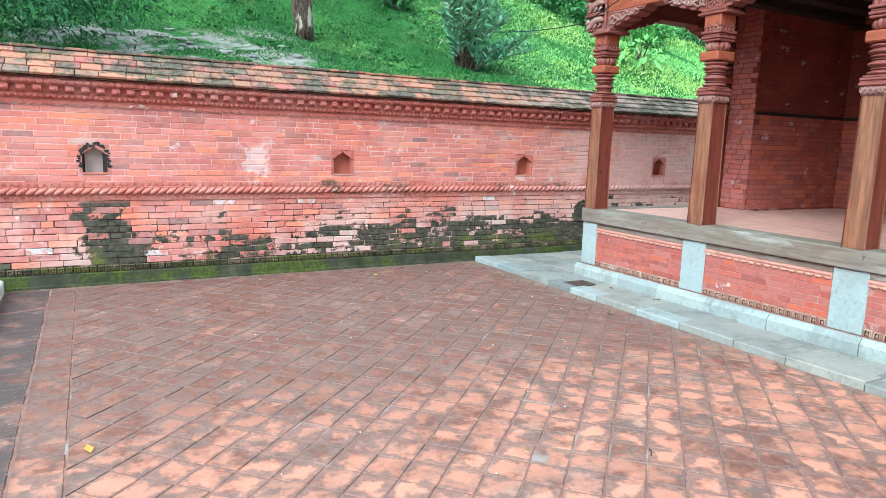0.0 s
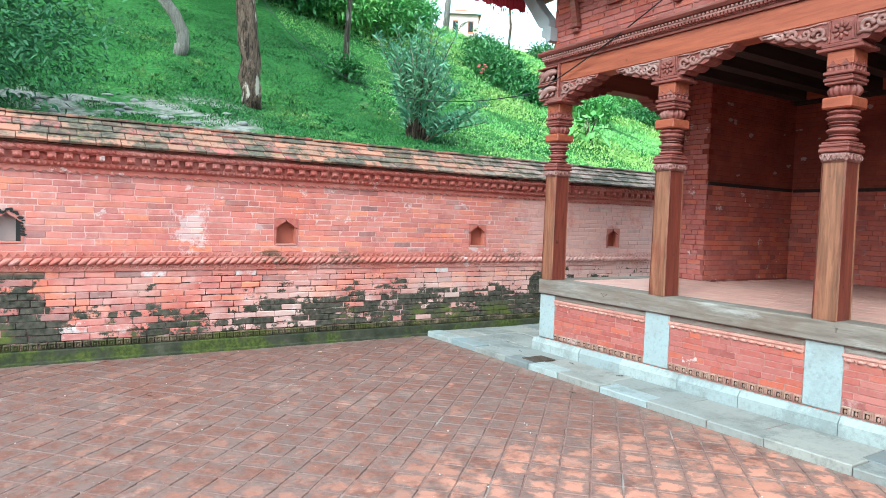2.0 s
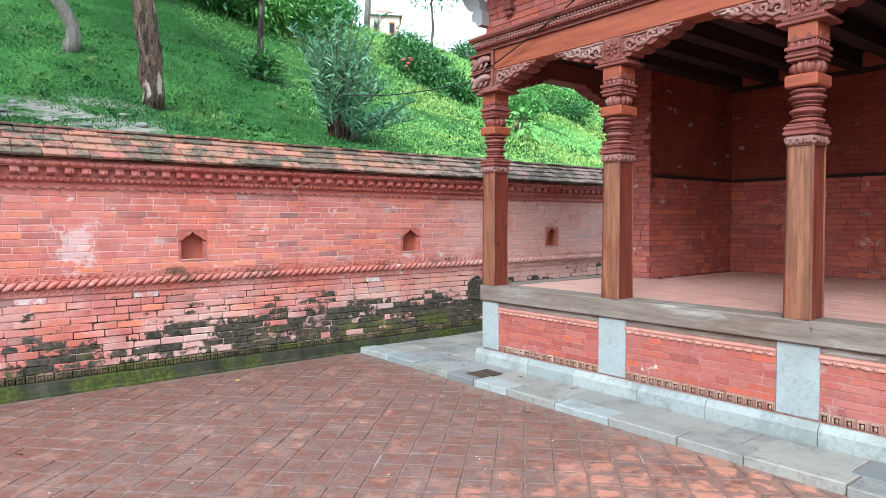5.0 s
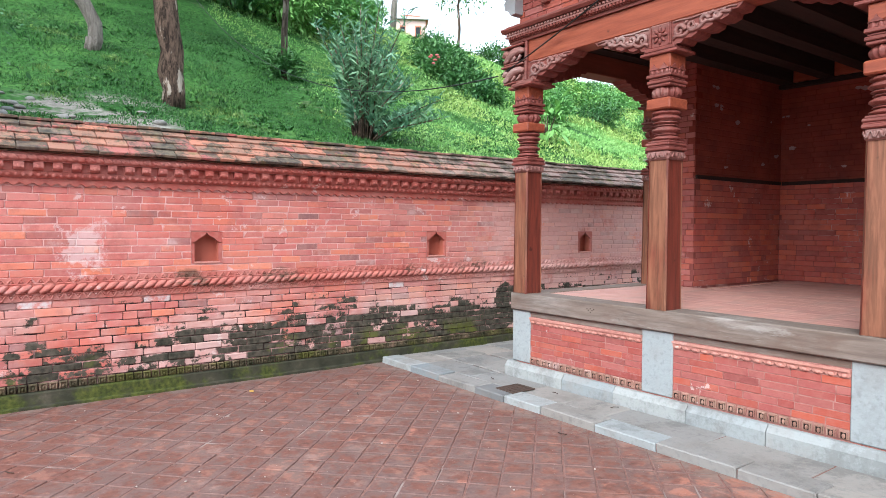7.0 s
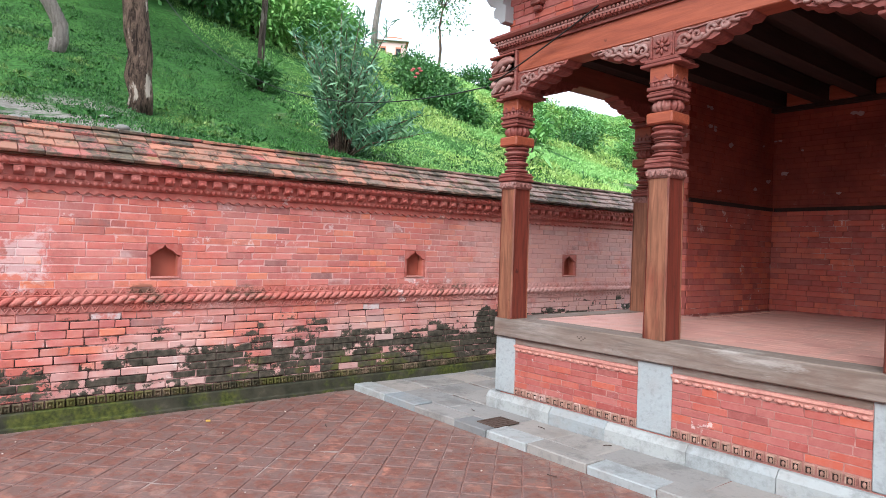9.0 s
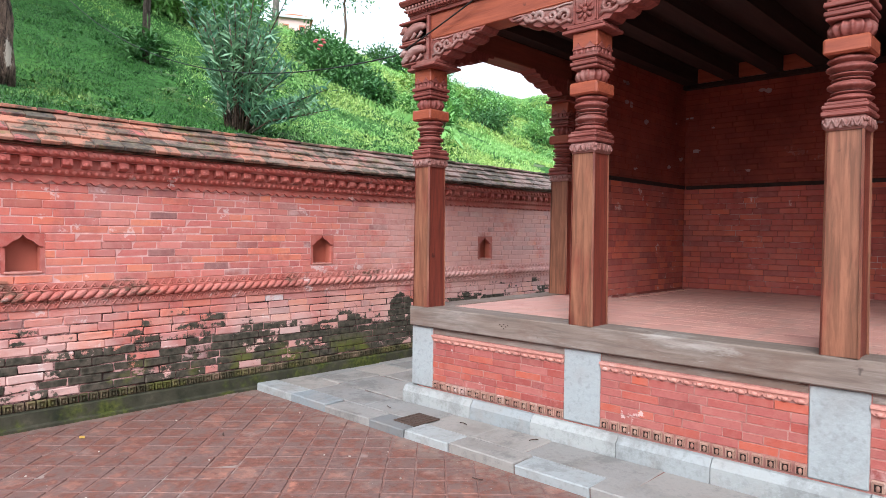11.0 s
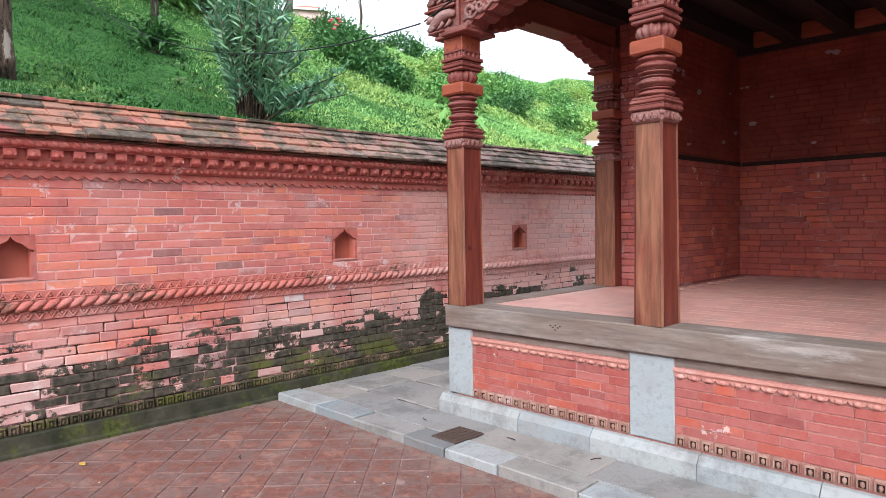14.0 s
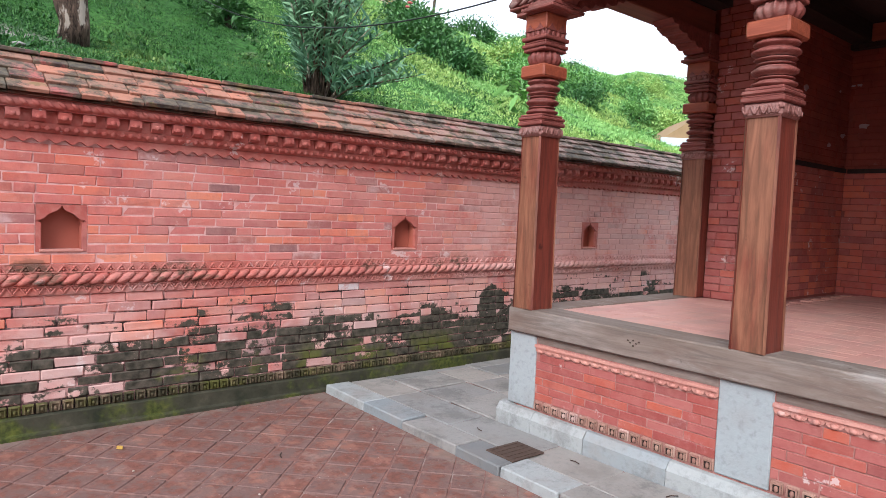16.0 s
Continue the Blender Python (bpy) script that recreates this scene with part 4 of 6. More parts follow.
def bracket(at, sides, label, rz=0.0, rosette=True):
    """A bolster on a column: plate, rosette block, and one or two scalloped carved arms."""
    b = thing("bracket_capital", at, label, "bracket", "carved brackets over the columns")
    s = Shape()
    s.soft_box(-0.115, 0.115, -0.150, 0.150, 0.0, 0.022, 0.005)
    s.soft_box(-0.105, 0.105, -0.125, 0.125, 0.022, 0.052, 0.008)
    part("bearing_plate", s, M_CARVED, b)
    if rosette:
        s = Shape()
        s.soft_box(-0.090, 0.090, -0.085, 0.085, 0.052, 0.213, 0.006)
        for side in (-0.094,):
            s.ball((side, 0, 0.132), (0.014, 0.020, 0.020), 10, 6)
            for i in range(8):
                an = math.pi * i / 4
                s.ball((side, 0.040 * math.cos(an), 0.132 + 0.040 * math.sin(an)), (0.010, 0.024, 0.012), 8, 5, Matrix.Rotation(an, 3, "X"))
            for yy in (-0.075, 0.075):
                s.box(side - 0.006, side + 0.004, yy - 0.006, yy + 0.006, 0.062, 0.204)
        part("rosette_block", s, M_CARVED, b, "square block carved with an eight-petalled rosette")
    for h in sides:
        reach = 0.60
        low = [(0.0875, 0.052), (0.16, 0.052), (0.185, 0.078), (0.235, 0.070), (0.275, 0.088), (0.285, 0.108), (0.34, 0.100), (0.39, 0.118), (0.40, 0.142), (0.455, 0.136), (0.505, 0.152), (0.515, 0.180), (0.57, 0.180), (reach, 0.211)]
        s = Shape()
        s.prism([(h * p, q) for p, q in low] + [(h * 0.0875, 0.211)], "x", -0.080, 0.080)
        arm = part("bracket_arm", s, M_CARVED, b, "scalloped timber arm")
        s = Shape()
        for p, q, r, t in ((0.150, 0.128, 0.046, 1.4), (0.245, 0.150, 0.042, -1.4), (0.335, 0.160, 0.036, 1.3), (0.425, 0.175, 0.026, -1.3)):
            s.tube(spiral(h * p, q, r, t, h, -0.084), [0.019 - 0.0006 * i for i in range(20)], 6)
        s.tube([(-0.083, h * (0.10 + 0.42 * i / 16), 0.085 + 0.105 * (i / 16) ** 1.1 + 0.012 * math.sin(i * 1.5)) for i in range(17)], 0.014, 6)
        s.tube([(-0.083, h * (0.10 + 0.46 * i / 16), 0.200 + 0.004 * math.sin(i)) for i in range(17)], 0.007, 6)
        for p, q in ((0.195, 0.175), (0.29, 0.125), (0.385, 0.195), (0.47, 0.190), (0.20, 0.10)):
            s.ball((-0.083, h * p, q), (0.012, 0.026, 0.013), 8, 5, Matrix.Rotation(h * 0.6, 3, "X"))
        scroll = new("scroll_carving", s.mesh("scroll_carving", M_DUSTY))
        scroll.parent = arm
        tagged(scroll, "foliage scrolls in relief")
    b.rotation_euler = (0, 0, radians(rz))
    return b


for k, yc in enumerate(BAY_Y):
    bracket((COL_X, yc, CAP_Z), (-1,) if k == 0 else (-1, 1), "dark red carved timber bracket with foliage scrolls", rosette=k > 0)
bracket((COL_X, BAY_Y[0] - 0.06, CAP_Z + 0.003), (1,), "dark red carved timber bracket spanning the short side", -90)
bracket((6.79, 5.482, CAP_Z), (-1,), "dark scalloped timber bracket on the wall-side column", -90)

# ---- main beams and moulded cornice ----
B0, B1 = CAP_Z + 0.214, 2.985
s = Shape()
s.soft_box(4.985, 5.155, SOUTH, 5.66, B0, B1, 0.006)
single("lintel_beam", s, M_BEAM, (0, 0, 0), "broad orange-brown timber lintel over carved columns", "beam")
s = Shape()
s.soft_box(5.157, 6.83, 5.43, 5.62, B0, B1, 0.006)
single("lintel_beam", s, M_BEAMX, (0, 0, 0), "orange-brown timber lintel on the pavilion's short side", "beam")

cor = thing("moulded_cornice", (5.0, 2.6, B1), "carved timber cornice with rows of teeth and beads", "cornice")
s = Shape()
s.box(4.965, 5.155, SOUTH, 5.70, B1, 3.010)
s.box(5.155, 6.9, 5.46, 5.70, B1, 3.010)
part("lower_fillet", s, M_CARVED, cor, world=True)
s = Shape()
s.box(4.955, 5.155, SOUTH, 5.71, 3.010, 3.040)
y = SOUTH
while y < 5.69:
    s.prism([(4.955, 3.012), (4.930, 3.020), (4.928, 3.038), (4.955, 3.038)], "y", y, y + 0.020)
    y += 0.032
part("tooth_row", s, M_CARVED, cor, "row of small carved teeth", world=True)
s = Shape()
s.box(4.930, 5.155, SOUTH, 5.73, 3.040, 3.052)
s.box(4.950, 5.155, SOUTH, 5.72, 3.052, 3.084)
y = SOUTH + 0.01
while y < 5.71:
    s.ball((4.942, y, 3.068), (0.014, 0.014, 0.014), 6, 4)
    y += 0.036
part("bead_row", s, M_DUSTY, cor, "row of round beads, dusty pale", world=True)
s = Shape()
s.prism([(5.155, 3.084), (4.925, 3.084), (4.905, 3.105), (4.905, 3.118), (4.955, 3.125), (4.970, 3.152), (5.155, 3.152)], "y", SOUTH, 5.76)
s.box(5.155, 6.9, 5.45, 5.76, 3.084, 3.152)
part("top_moulding", s, M_CARVED, cor, world=True)

# carved beam end at the corner: two crouching scrolled beasts, one above the other, between thin plates
bh = thing("carved_beam_end", (5.07, 5.64, CAP_Z + 0.055), "dusty carved timber beam end with two stacked scrolled figures", "beam end")
s = Shape()
s.soft_box(4.985, 5.155, 5.475, 5.700, CAP_Z + 0.054, 2.982, 0.006)
part("core", s, M_CARVED, bh, world=True)
s = Shape()
s.soft_box(4.955, 4.984, 5.480, 5.505, CAP_Z + 0.056, 2.980, 0.004)
part("corner_strip", s, M_CARVED, bh, world=True)
for z0 in (2.645, 2.815):
    s = Shape()
    s.soft_box(4.945, 5.165, 5.510, 5.800, z0 + 0.140, z0 + 0.158, 0.005)
    s.soft_box(4.955, 5.165, 5.510, 5.775, z0 - 0.006, z0 + 0.008, 0.004)
    part("plate", s, M_CARVED, bh, world=True)
    s = Shape()
    s.tube([(4.972, 5.525 + 0.25 * i / 12, z0 + 0.045 + 0.055 * math.sin(0.9 + 2.7 * i / 12)) for i in range(13)], [0.020 + 0.022 * math.sin(math.pi * i / 12) for i in range(13)], 8)
    s.ball((4.965, 5.745, z0 + 0.095), (0.030, 0.034, 0.032), 10, 6)
    s.ball((4.960, 5.772, z0 + 0.080), (0.018, 0.020, 0.014), 8, 5)
    for i in range(3):
        s.tube([(4.962, 5.555 + 0.07 * i, z0 + 0.055), (4.955, 5.575 + 0.07 * i, z0 + 0.030), (4.958, 5.610 + 0.07 * i, z0 + 0.014)], [0.017, 0.013, 0.009], 6)
    for i in range(4):
        s.ball((4.962, 5.560 + 0.045 * i, z0 + 0.118 - 0.006 * i), (0.012, 0.020, 0.010), 7, 4, Matrix.Rotation(0.5, 3, "X"))
    s.tube([(5.00 + 0.14 * i / 8, 5.735 + 0.03 * math.sin(i * 1.3), z0 + 0.07 + 0.03 * math.cos(i * 0.9)) for i in range(9)], 0.040, 8)
    part("beast", s, M_DUSTY, bh, "scrolled figure in high relief, dusty grey", world=True)

# struts, eave and upper openings above the cornice
for yy in (5.30, 4.10, 2.9):
    st = thing("roof_strut", (5.02, yy, 3.30), "slanting red-brown timber roof strut on a small corbel", "strut", "struts of the pavilion front")
    s = Shape()
    s.soft_box(4.955, 5.03, yy - 0.05, yy + 0.05, 3.30, 3.34, 0.008)
    s.soft_box(4.975, 5.03, yy - 0.035, yy + 0.035, 3.255, 3.30, 0.010)
    part("corbel", s, M_CARVED, st, world=True)
    s = Shape()
    s.prism([(5.02, 3.34), (4.975, 3.34), (4.87, 3.79), (4.93, 3.79)], "y", yy - 0.035, yy + 0.035)
    part("pole", s, M_CARVED, st, world=True)
st = thing("corner_strut", (5.06, 5.64, 3.27), "bleached grey carved strut leaning out from the wall corner", "strut")
s = Shape()
s.prism([(5.72, 3.37), (5.80, 3.41), (5.98, 3.64), (6.11, 3.805), (5.95, 3.805), (5.80, 3.62), (5.64, 3.45), (5.64, 3.39)], "x", 4.94, 5.06)
part("pole", s, M_ASH, st, world=True)
s = Shape()
s.prism([(5.60, 3.235), (5.655, 3.225), (5.69, 3.27), (5.735, 3.29), (5.745, 3.35), (5.72, 3.372), (5.64, 3.385), (5.60, 3.37)], "x", 4.93, 5.07)
part("foot_block", s, M_ASH, st, "stepped grey foot block", world=True)
s = Shape()
pleat = [(4.30 + 0.022 * k, 6.115 + 0.012 * (k % 2)) for k in range(33)]
for (x0, y0), (x1, y1), k in zip(pleat, pleat[1:], range(32)):
    low = 3.655 - 0.012 * math.sin(k * 0.9)
    s.add([(x0, y0, low), (x1, y1, low), (x1, y1, 3.81), (x0, y0, 3.81), (x0, y0 + 0.008, low), (x1, y1 + 0.008, low), (x1, y1 + 0.008, 3.81), (x0, y0 + 0.008, 3.81)],
          [(0, 1, 2, 3), (7, 6, 5, 4), (0, 4, 5, 1), (3, 2, 6, 7), (0, 3, 7, 4), (1, 5, 6, 2)])
single("cloth_valance", s, M_CLOTH, (0, 0, 0), "dark red pleated cloth hanging below the eave", "cloth")
s = Shape()
s.prism([(4.40, 3.80), (8.95, 3.80), (8.2, 4.0), (5.6, 4.0)], "y", SOUTH - 0.3, 5.74)
s.box(4.28, 5.30, 5.74, 6.16, 3.806, 3.90)
structure("roof", s, M_ROOF, "tiled pavilion roof above the upper wall", "roof")
for y0 in (4.70, 4.14):
    w = thing("upper_window", (5.0, y0, 3.42), "small dark timber-framed window in the upper brick wall", "window", "windows of the upper wall")
    s = Shape()
    s.soft_box(4.985, 5.03, y0, y0 + 0.20, 3.425, 3.455, 0.004)
    s.soft_box(4.985, 5.03, y0, y0 + 0.035, 3.457, 3.70, 0.004)
    s.soft_box(4.985, 5.03, y0 + 0.165, y0 + 0.20, 3.457, 3.70, 0.004)
    part("window_frame", s, M_CARVED, w, world=True)
    # a dark pane stands in for the unlit window opening
    s = Shape()
    s.box(5.012, 5.028, y0 + 0.037, y0 + 0.163, 3.457, 3.70)
    part("shutter", s, M_DARK, w, "dark pane filling the window opening", world=True)

brick_up = []
for k in range(4):
    s = Shape()
    s.soft_box(0, 0.03, 0, 0.2, 0, 0.0505, 0.003, 0.0016, rng)
    brick_up.append(s.mesh("brick", M_BRICK_NEW))
for a, b, z0, z1 in courses(rng, 2.6, 5.64, 3.156, 3.78, 11, 0.205, 0.15, 0.15):
    piece("brick", rng.choice(brick_up), upper_wall, (5.022, a + 0.003, z0), (1, (b - a - 0.006) / 0.2, 1))

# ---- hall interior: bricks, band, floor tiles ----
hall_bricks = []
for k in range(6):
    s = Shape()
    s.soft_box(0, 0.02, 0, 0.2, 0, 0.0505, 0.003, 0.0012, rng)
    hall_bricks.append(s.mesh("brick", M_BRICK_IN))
end_bricks = []
for k in range(3):
    s = Shape()
    s.soft_box(0, 0.02, 0, 0.2, 0, 0.0505, 0.003, 0.0012, rng)
    end_bricks.append(s.mesh("brick", M_BRICK_NEW))
more = Shape()
for a, b, z0, z1 in courses(rng, ROOM_X, BACK_X, 0.79, 3.05, 40, 0.215, 0.2, 0.2):
    y = SIDE_Y + rng.uniform(-0.003, 0.001)
    if z0 < 2.55:
        piece("brick", rng.choice(hall_bricks), hall_wall, (b - 0.003, y, z0 + 0.003), (1, (b - a - 0.006) / 0.2, 1), (0, 0, math.pi / 2))
    else:
        more.soft_box(a + 0.003, b - 0.003, y, SIDE_Y + 0.02, z0 + 0.003, z1 - 0.003, 0.003, 0.001, rng)
for a, b, z0, z1 in courses(rng, SIDE_Y, 5.39, 0.79, 3.05, 40, 0.17, 0.1, 0.2):
    piece("brick", rng.choice(end_bricks), hall_wall, (ROOM_X - 0.010, a + 0.003, z0 + 0.003), (0.9, (b - a - 0.006) / 0.2, 1))
ob = stuff("wall_bricks", more.mesh("wall_bricks", M_BRICK_IN), "dark red bricks near the hall's ceiling", "")
ob.parent = hall_wall
more = Shape()
for a, b, z0, z1 in courses(rng, 0.4, SIDE_Y, 0.79, 3.05, 40, 0.215, 0.2, 0.2):
    x = BACK_X + rng.uniform(-0.003, 0.001)
    if z0 < 1.9 and a > 2.2:
        piece("brick", rng.choice(hall_bricks), back_wall, (x, a + 0.003, z0 + 0.003), (1, (b - a - 0.006) / 0.2, 1))
    else:
        more.soft_box(x, BACK_X + 0.02, a + 0.003, b - 0.003, z0 + 0.003, z1 - 0.003, 0.003, 0.001, rng)
ob = stuff("wall_bricks", more.mesh("wall_bricks", M_BRICK_IN), "dark red bricks of the hall's upper back wall", "")
ob.parent = back_wall
band = Shape()
band.soft_box(ROOM_X - 0.004, BACK_X - 0.03, SIDE_Y - 0.028, SIDE_Y - 0.004, 1.856, 1.894, 0.004)
single("wall_plate", band, M_DARK, (0, 0, 0), "dark timber band let into the hall's side wall", "timber band")
band = Shape()
band.soft_box(BACK_X - 0.028, BACK_X - 0.004, SOUTH, SIDE_Y - 0.030, 1.854, 1.892, 0.004)
single("wall_plate", band, M_DARK, (0, 0, 0), "dark timber band let into the hall's back wall", "timber band")
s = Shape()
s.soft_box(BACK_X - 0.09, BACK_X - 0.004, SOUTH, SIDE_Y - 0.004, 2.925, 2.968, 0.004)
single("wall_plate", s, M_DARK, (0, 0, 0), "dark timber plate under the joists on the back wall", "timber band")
y = SOUTH + 0.2 + 0.15
while y < 4.75:
    s = Shape()
    s.soft_box(BACK_X - 0.10, BACK_X - 0.006, y + 0.006, min(y + 0.27, 5.04) - 0.006, 2.972, 3.120, 0.006)
    single("infill_block", s, M_BEAM, (0, 0, 0), "red-brown timber block between the ceiling joists", "block", "blocks between the joists")
    y += 0.42


def lime_patch(parent, y, z, size, seed, side=False):
    """Flakes of old limewash left on the hall wall."""
    r = random.Random(seed)
    s = Shape()
    for k in range(r.randint(1, 3)):
        cy, cz = y + r.uniform(-1, 1) * size * 0.8, z + r.uniform(-1, 1) * size * 0.35
        n = 9
        w = size * r.uniform(0.3, 0.6)
        ring = [(cy + w * r.uniform(0.6, 1.2) * math.cos(2 * math.pi * i / n), cz + 0.55 * w * r.uniform(0.6, 1.2) * math.sin(2 * math.pi * i / n)) for i in range(n)]
        if side:
            s.prism(ring, "y", SIDE_Y - 0.0065, SIDE_Y + 0.002)
        else:
            s.prism(ring, "x", BACK_X - 0.0065, BACK_X + 0.002)
    ob = new("lime_flake", s.mesh("lime_flake", M_LIME))
    ob.parent = parent


for k, (y, z, w) in enumerate(((4.706, 2.491, 0.06), (4.896, 2.27, 0.08), (4.239, 2.836, 0.10), (4.421, 2.03, 0.05), (5.00, 2.61, 0.05), (3.30, 2.42, 0.07), (2.7, 2.65, 0.09), (3.6, 1.45, 0.06))):
    lime_patch(back_wall, y, z, w, 200 + k)
for k, (x, z, w) in enumerate(((7.24, 2.604, 0.07), (7.589, 2.479, 0.10), (8.292, 2.555, 0.06), (8.40, 2.193, 0.07), (8.07, 2.07, 0.06), (7.15, 2.80, 0.06), (7.4, 1.99, 0.05))):
    lime_patch(hall_wall, x, z, w, 220 + k, True)

s = Shape()
x, i = 5.22, 0
while x < 8.5:
    y = SOUTH - (i % 2) * 0.10
    while y < 5.45:
        y0, y1 = max(y, SOUTH), min(y + 0.2, 5.44)
        if y1 - y0 > 0.03 and not (x > 6.75 and y1 > SIDE_Y):
            s.soft_box(x + 0.0008, x + 0.0992, y0 + 0.0008, y1 - 0.0008, 0.765, 0.785 + rng.uniform(-0.0006, 0.0008), 0.001)
        y += 0.2
    x += 0.10
    i += 1
ob = stuff("hall_floor_tiles", s.mesh("hall_floor_tiles", M_HALL_FLOOR), "worn pink brick tiles of the pavilion floor", "floor tiles")


# ---- plants on the hill ----
def leaves(name, centres, dirs, length, width, material, droop=0.0, seed=1):
    """Many folded leaves in one mesh: a kite of two halves for each centre, along its direction."""
    r = np.random.RandomState(seed)
    c = np.asarray(centres, float)
    d = np.asarray(dirs, float)
    d = d / (np.linalg.norm(d, axis=1, keepdims=True) + 1e-9)
    n = len(c)
    side = np.cross(d, r.normal(size=(n, 3)) * 0.5 + np.array([0, 0, 1.0]))
    side /= np.linalg.norm(side, axis=1, keepdims=True) + 1e-9
    L = (np.asarray(length) * r.uniform(0.7, 1.25, n))[:, None]
    W = (np.asarray(width) * r.uniform(0.7, 1.25, n))[:, None]
    tip = c + d * L
    tip[:, 2] -= droop * L[:, 0]
    mid = c + d * L * 0.45
    v = np.stack([c, mid + side * W / 2, tip, mid - side * W / 2], 1).reshape(-1, 3)
    f = np.arange(n * 4).reshape(n, 4)
    me = bpy.data.meshes.new(name)
    me.from_pydata(v.tolist(), [], f.tolist())
    me.materials.append(material)
    me.update()
    return me


def clumps(r, centre, radii, n_clump, per, spread):
    """Leaf starts and directions in clumps on an uneven crown."""
    cs, ds = [], []
    for _ in range(n_clump):
        u = r.normal(size=3)
        u /= np.linalg.norm(u)
        rad = r.uniform(0.45, 1.0) ** 0.6
        p = np.array(centre) + u * np.array(radii) * rad
        q = r.normal(size=(per, 3)) * spread
        cs.append(p + q)
        ds.append(u * 0.7 + r.normal(size=(per, 3)) * 0.7 + np.array([0, 0, 0.25]))
    return np.concatenate(cs), np.concatenate(ds)


def bush(x, y, rad, high, material, label, name="bush", n=60, per=26, leaf=0.16, wid=0.06, seed=0, stems=5):
    z = hill(x, y)
    r = np.random.RandomState(seed)
    b = thing(name, (x, y, z), label, "bush" if name == "bush" else name, "bushes on the hillside")
    for k in range(stems):
        s = Shape()
        a = 2 * math.pi * k / stems + r.uniform(-0.4, 0.4)
        e = rad * r.uniform(0.3, 0.7)
        s.tube([(0.05 * math.cos(a), 0.05 * math.sin(a), -0.1), (0.4 * e * math.cos(a), 0.4 * e * math.sin(a), high * 0.4), (e * math.cos(a), e * math.sin(a), high * 0.8)], [0.03, 0.02, 0.008], 6)
        part("stem", s, M_BARK, b)
    c, d = clumps(r, (0, 0, high * 0.55), (rad, rad, high * 0.5), n, per, 0.10 + rad * 0.08)
    ob = new("crown", leaves("crown", c, d, leaf, wid, material, 0.15, seed + 5))
    ob.parent = b
    return b


def tree(name, x, y, path, radii, material, label, crown=None, bushy=True):
    """A trunk along a path of offsets from its foot, with limbs and a crown of leaf clumps."""
    z = hill(x, y)
    t = thing(name, (x, y, z - 0.05), label, "tree", "trees on the hillside")
    s = Shape()
    s.tube(path, radii, 14)
    for i in range(6):
        a = i * 1.05
        s.tube([(radii[0] * 0.45 * math.cos(a), radii[0] * 0.45 * math.sin(a), 0.22), (radii[0] * 0.75 * math.cos(a), radii[0] * 0.75 * math.sin(a), -0.05)], [radii[0] * 0.3, radii[0] * 0.35], 7)
    top = Vector(path[-1])
    rr = random.Random(len(label))
    limbs = Shape()
    for i in range(6):
        a = i * 1.1 + 0.4
        m = top + Vector((math.cos(a) * 0.7, math.sin(a) * 0.7, 0.6 + rr.random() * 0.5))
        e = top + Vector((math.cos(a) * 1.7, math.sin(a) * 1.7, 1.0 + rr.random() * 1.2))
        limbs.tube([top - Vector((0, 0, 0.2)), m, e], [radii[-1] * 0.7, radii[-1] * 0.45, radii[-1] * 0.15], 7)
    part("trunk", s, material, t)
    if crown:
        part("limbs", limbs, material, t)
        off, rad, n, per, leaf, mat = crown
        c, d = clumps(np.random.RandomState(len(label) + 3), tuple(top + Vector(off)), rad, n, per, 0.28)
        ob = new("crown", leaves("crown", c, d, leaf, leaf * 0.4, mat, 0.2, 9))
        ob.parent = t
    return t


# the near rough-barked tree, the leaning one, and the slim one
tree("tree", 3.47, 11.15, [(0, 0, 0), (0.02, 0.0, 0.25), (-0.03, 0.0, 0.5), (0.0, 0, 0.8), (-0.06, 0.0, 1.1), (-0.10, 0.02, 1.7), (-0.16, 0.05, 2.8), (-0.20, 0.05, 4.2), (-0.1, 0.1, 5.6)], [0.17, 0.15, 0.175, 0.155, 0.165, 0.155, 0.16, 0.15, 0.12], M_BARK,
     "tall tree with rough peeling brown bark on the grass", ((0, 0.2, 1.3), (2.3, 2.3, 1.3), 120, 40, 0.22, M_LEAF_DARK))
tree("tree", 2.76, 13.25, [(0.0, 0, 0), (0.06, 0, 0.2), (0.05, 0, 0.45), (-0.10, 0, 0.75), (-0.32, 0, 1.0), (-0.50, 0.05, 1.6), (-0.75, 0.1, 2.8), (-0.9, 0.1, 4.2)], [0.115, 0.11, 0.11, 0.105, 0.10, 0.095, 0.09, 0.07], M_BARK_GREY,
     "leaning tree with smooth grey bark on the slope", ((0, 0, 1.4), (1.9, 1.9, 1.2), 90, 40, 0.22, M_LEAF_DARK))
slim = tree("tree", 6.05, 13.3, [(0, 0, 0), (0.0, 0, 0.9), (0.05, 0, 1.7), (0.02, 0.05, 2.8), (0.1, 0.1, 4.0)], [0.075, 0.06, 0.055, 0.05, 0.035], M_BARK_DARK,
            "slim young tree with leafy shoots at its foot", ((0, 0, 0.2), (1.1, 1.1, 1.4), 70, 26, 0.16, M_LEAF_MID))
rs = np.random.RandomState(8)
c = rs.normal(size=(420, 3)) * (0.14, 0.14, 0.12) + np.array((0, 0, 0.22))
d = rs.normal(size=(420, 3)) * (0.6, 0.6, 0.35) + np.array((0, 0, 0.7))
ob = new("shoot_tuft", leaves("shoot_tuft", c, d, 0.34, 0.05, M_LEAF_DARK, 0.35, 4))
ob.parent = slim

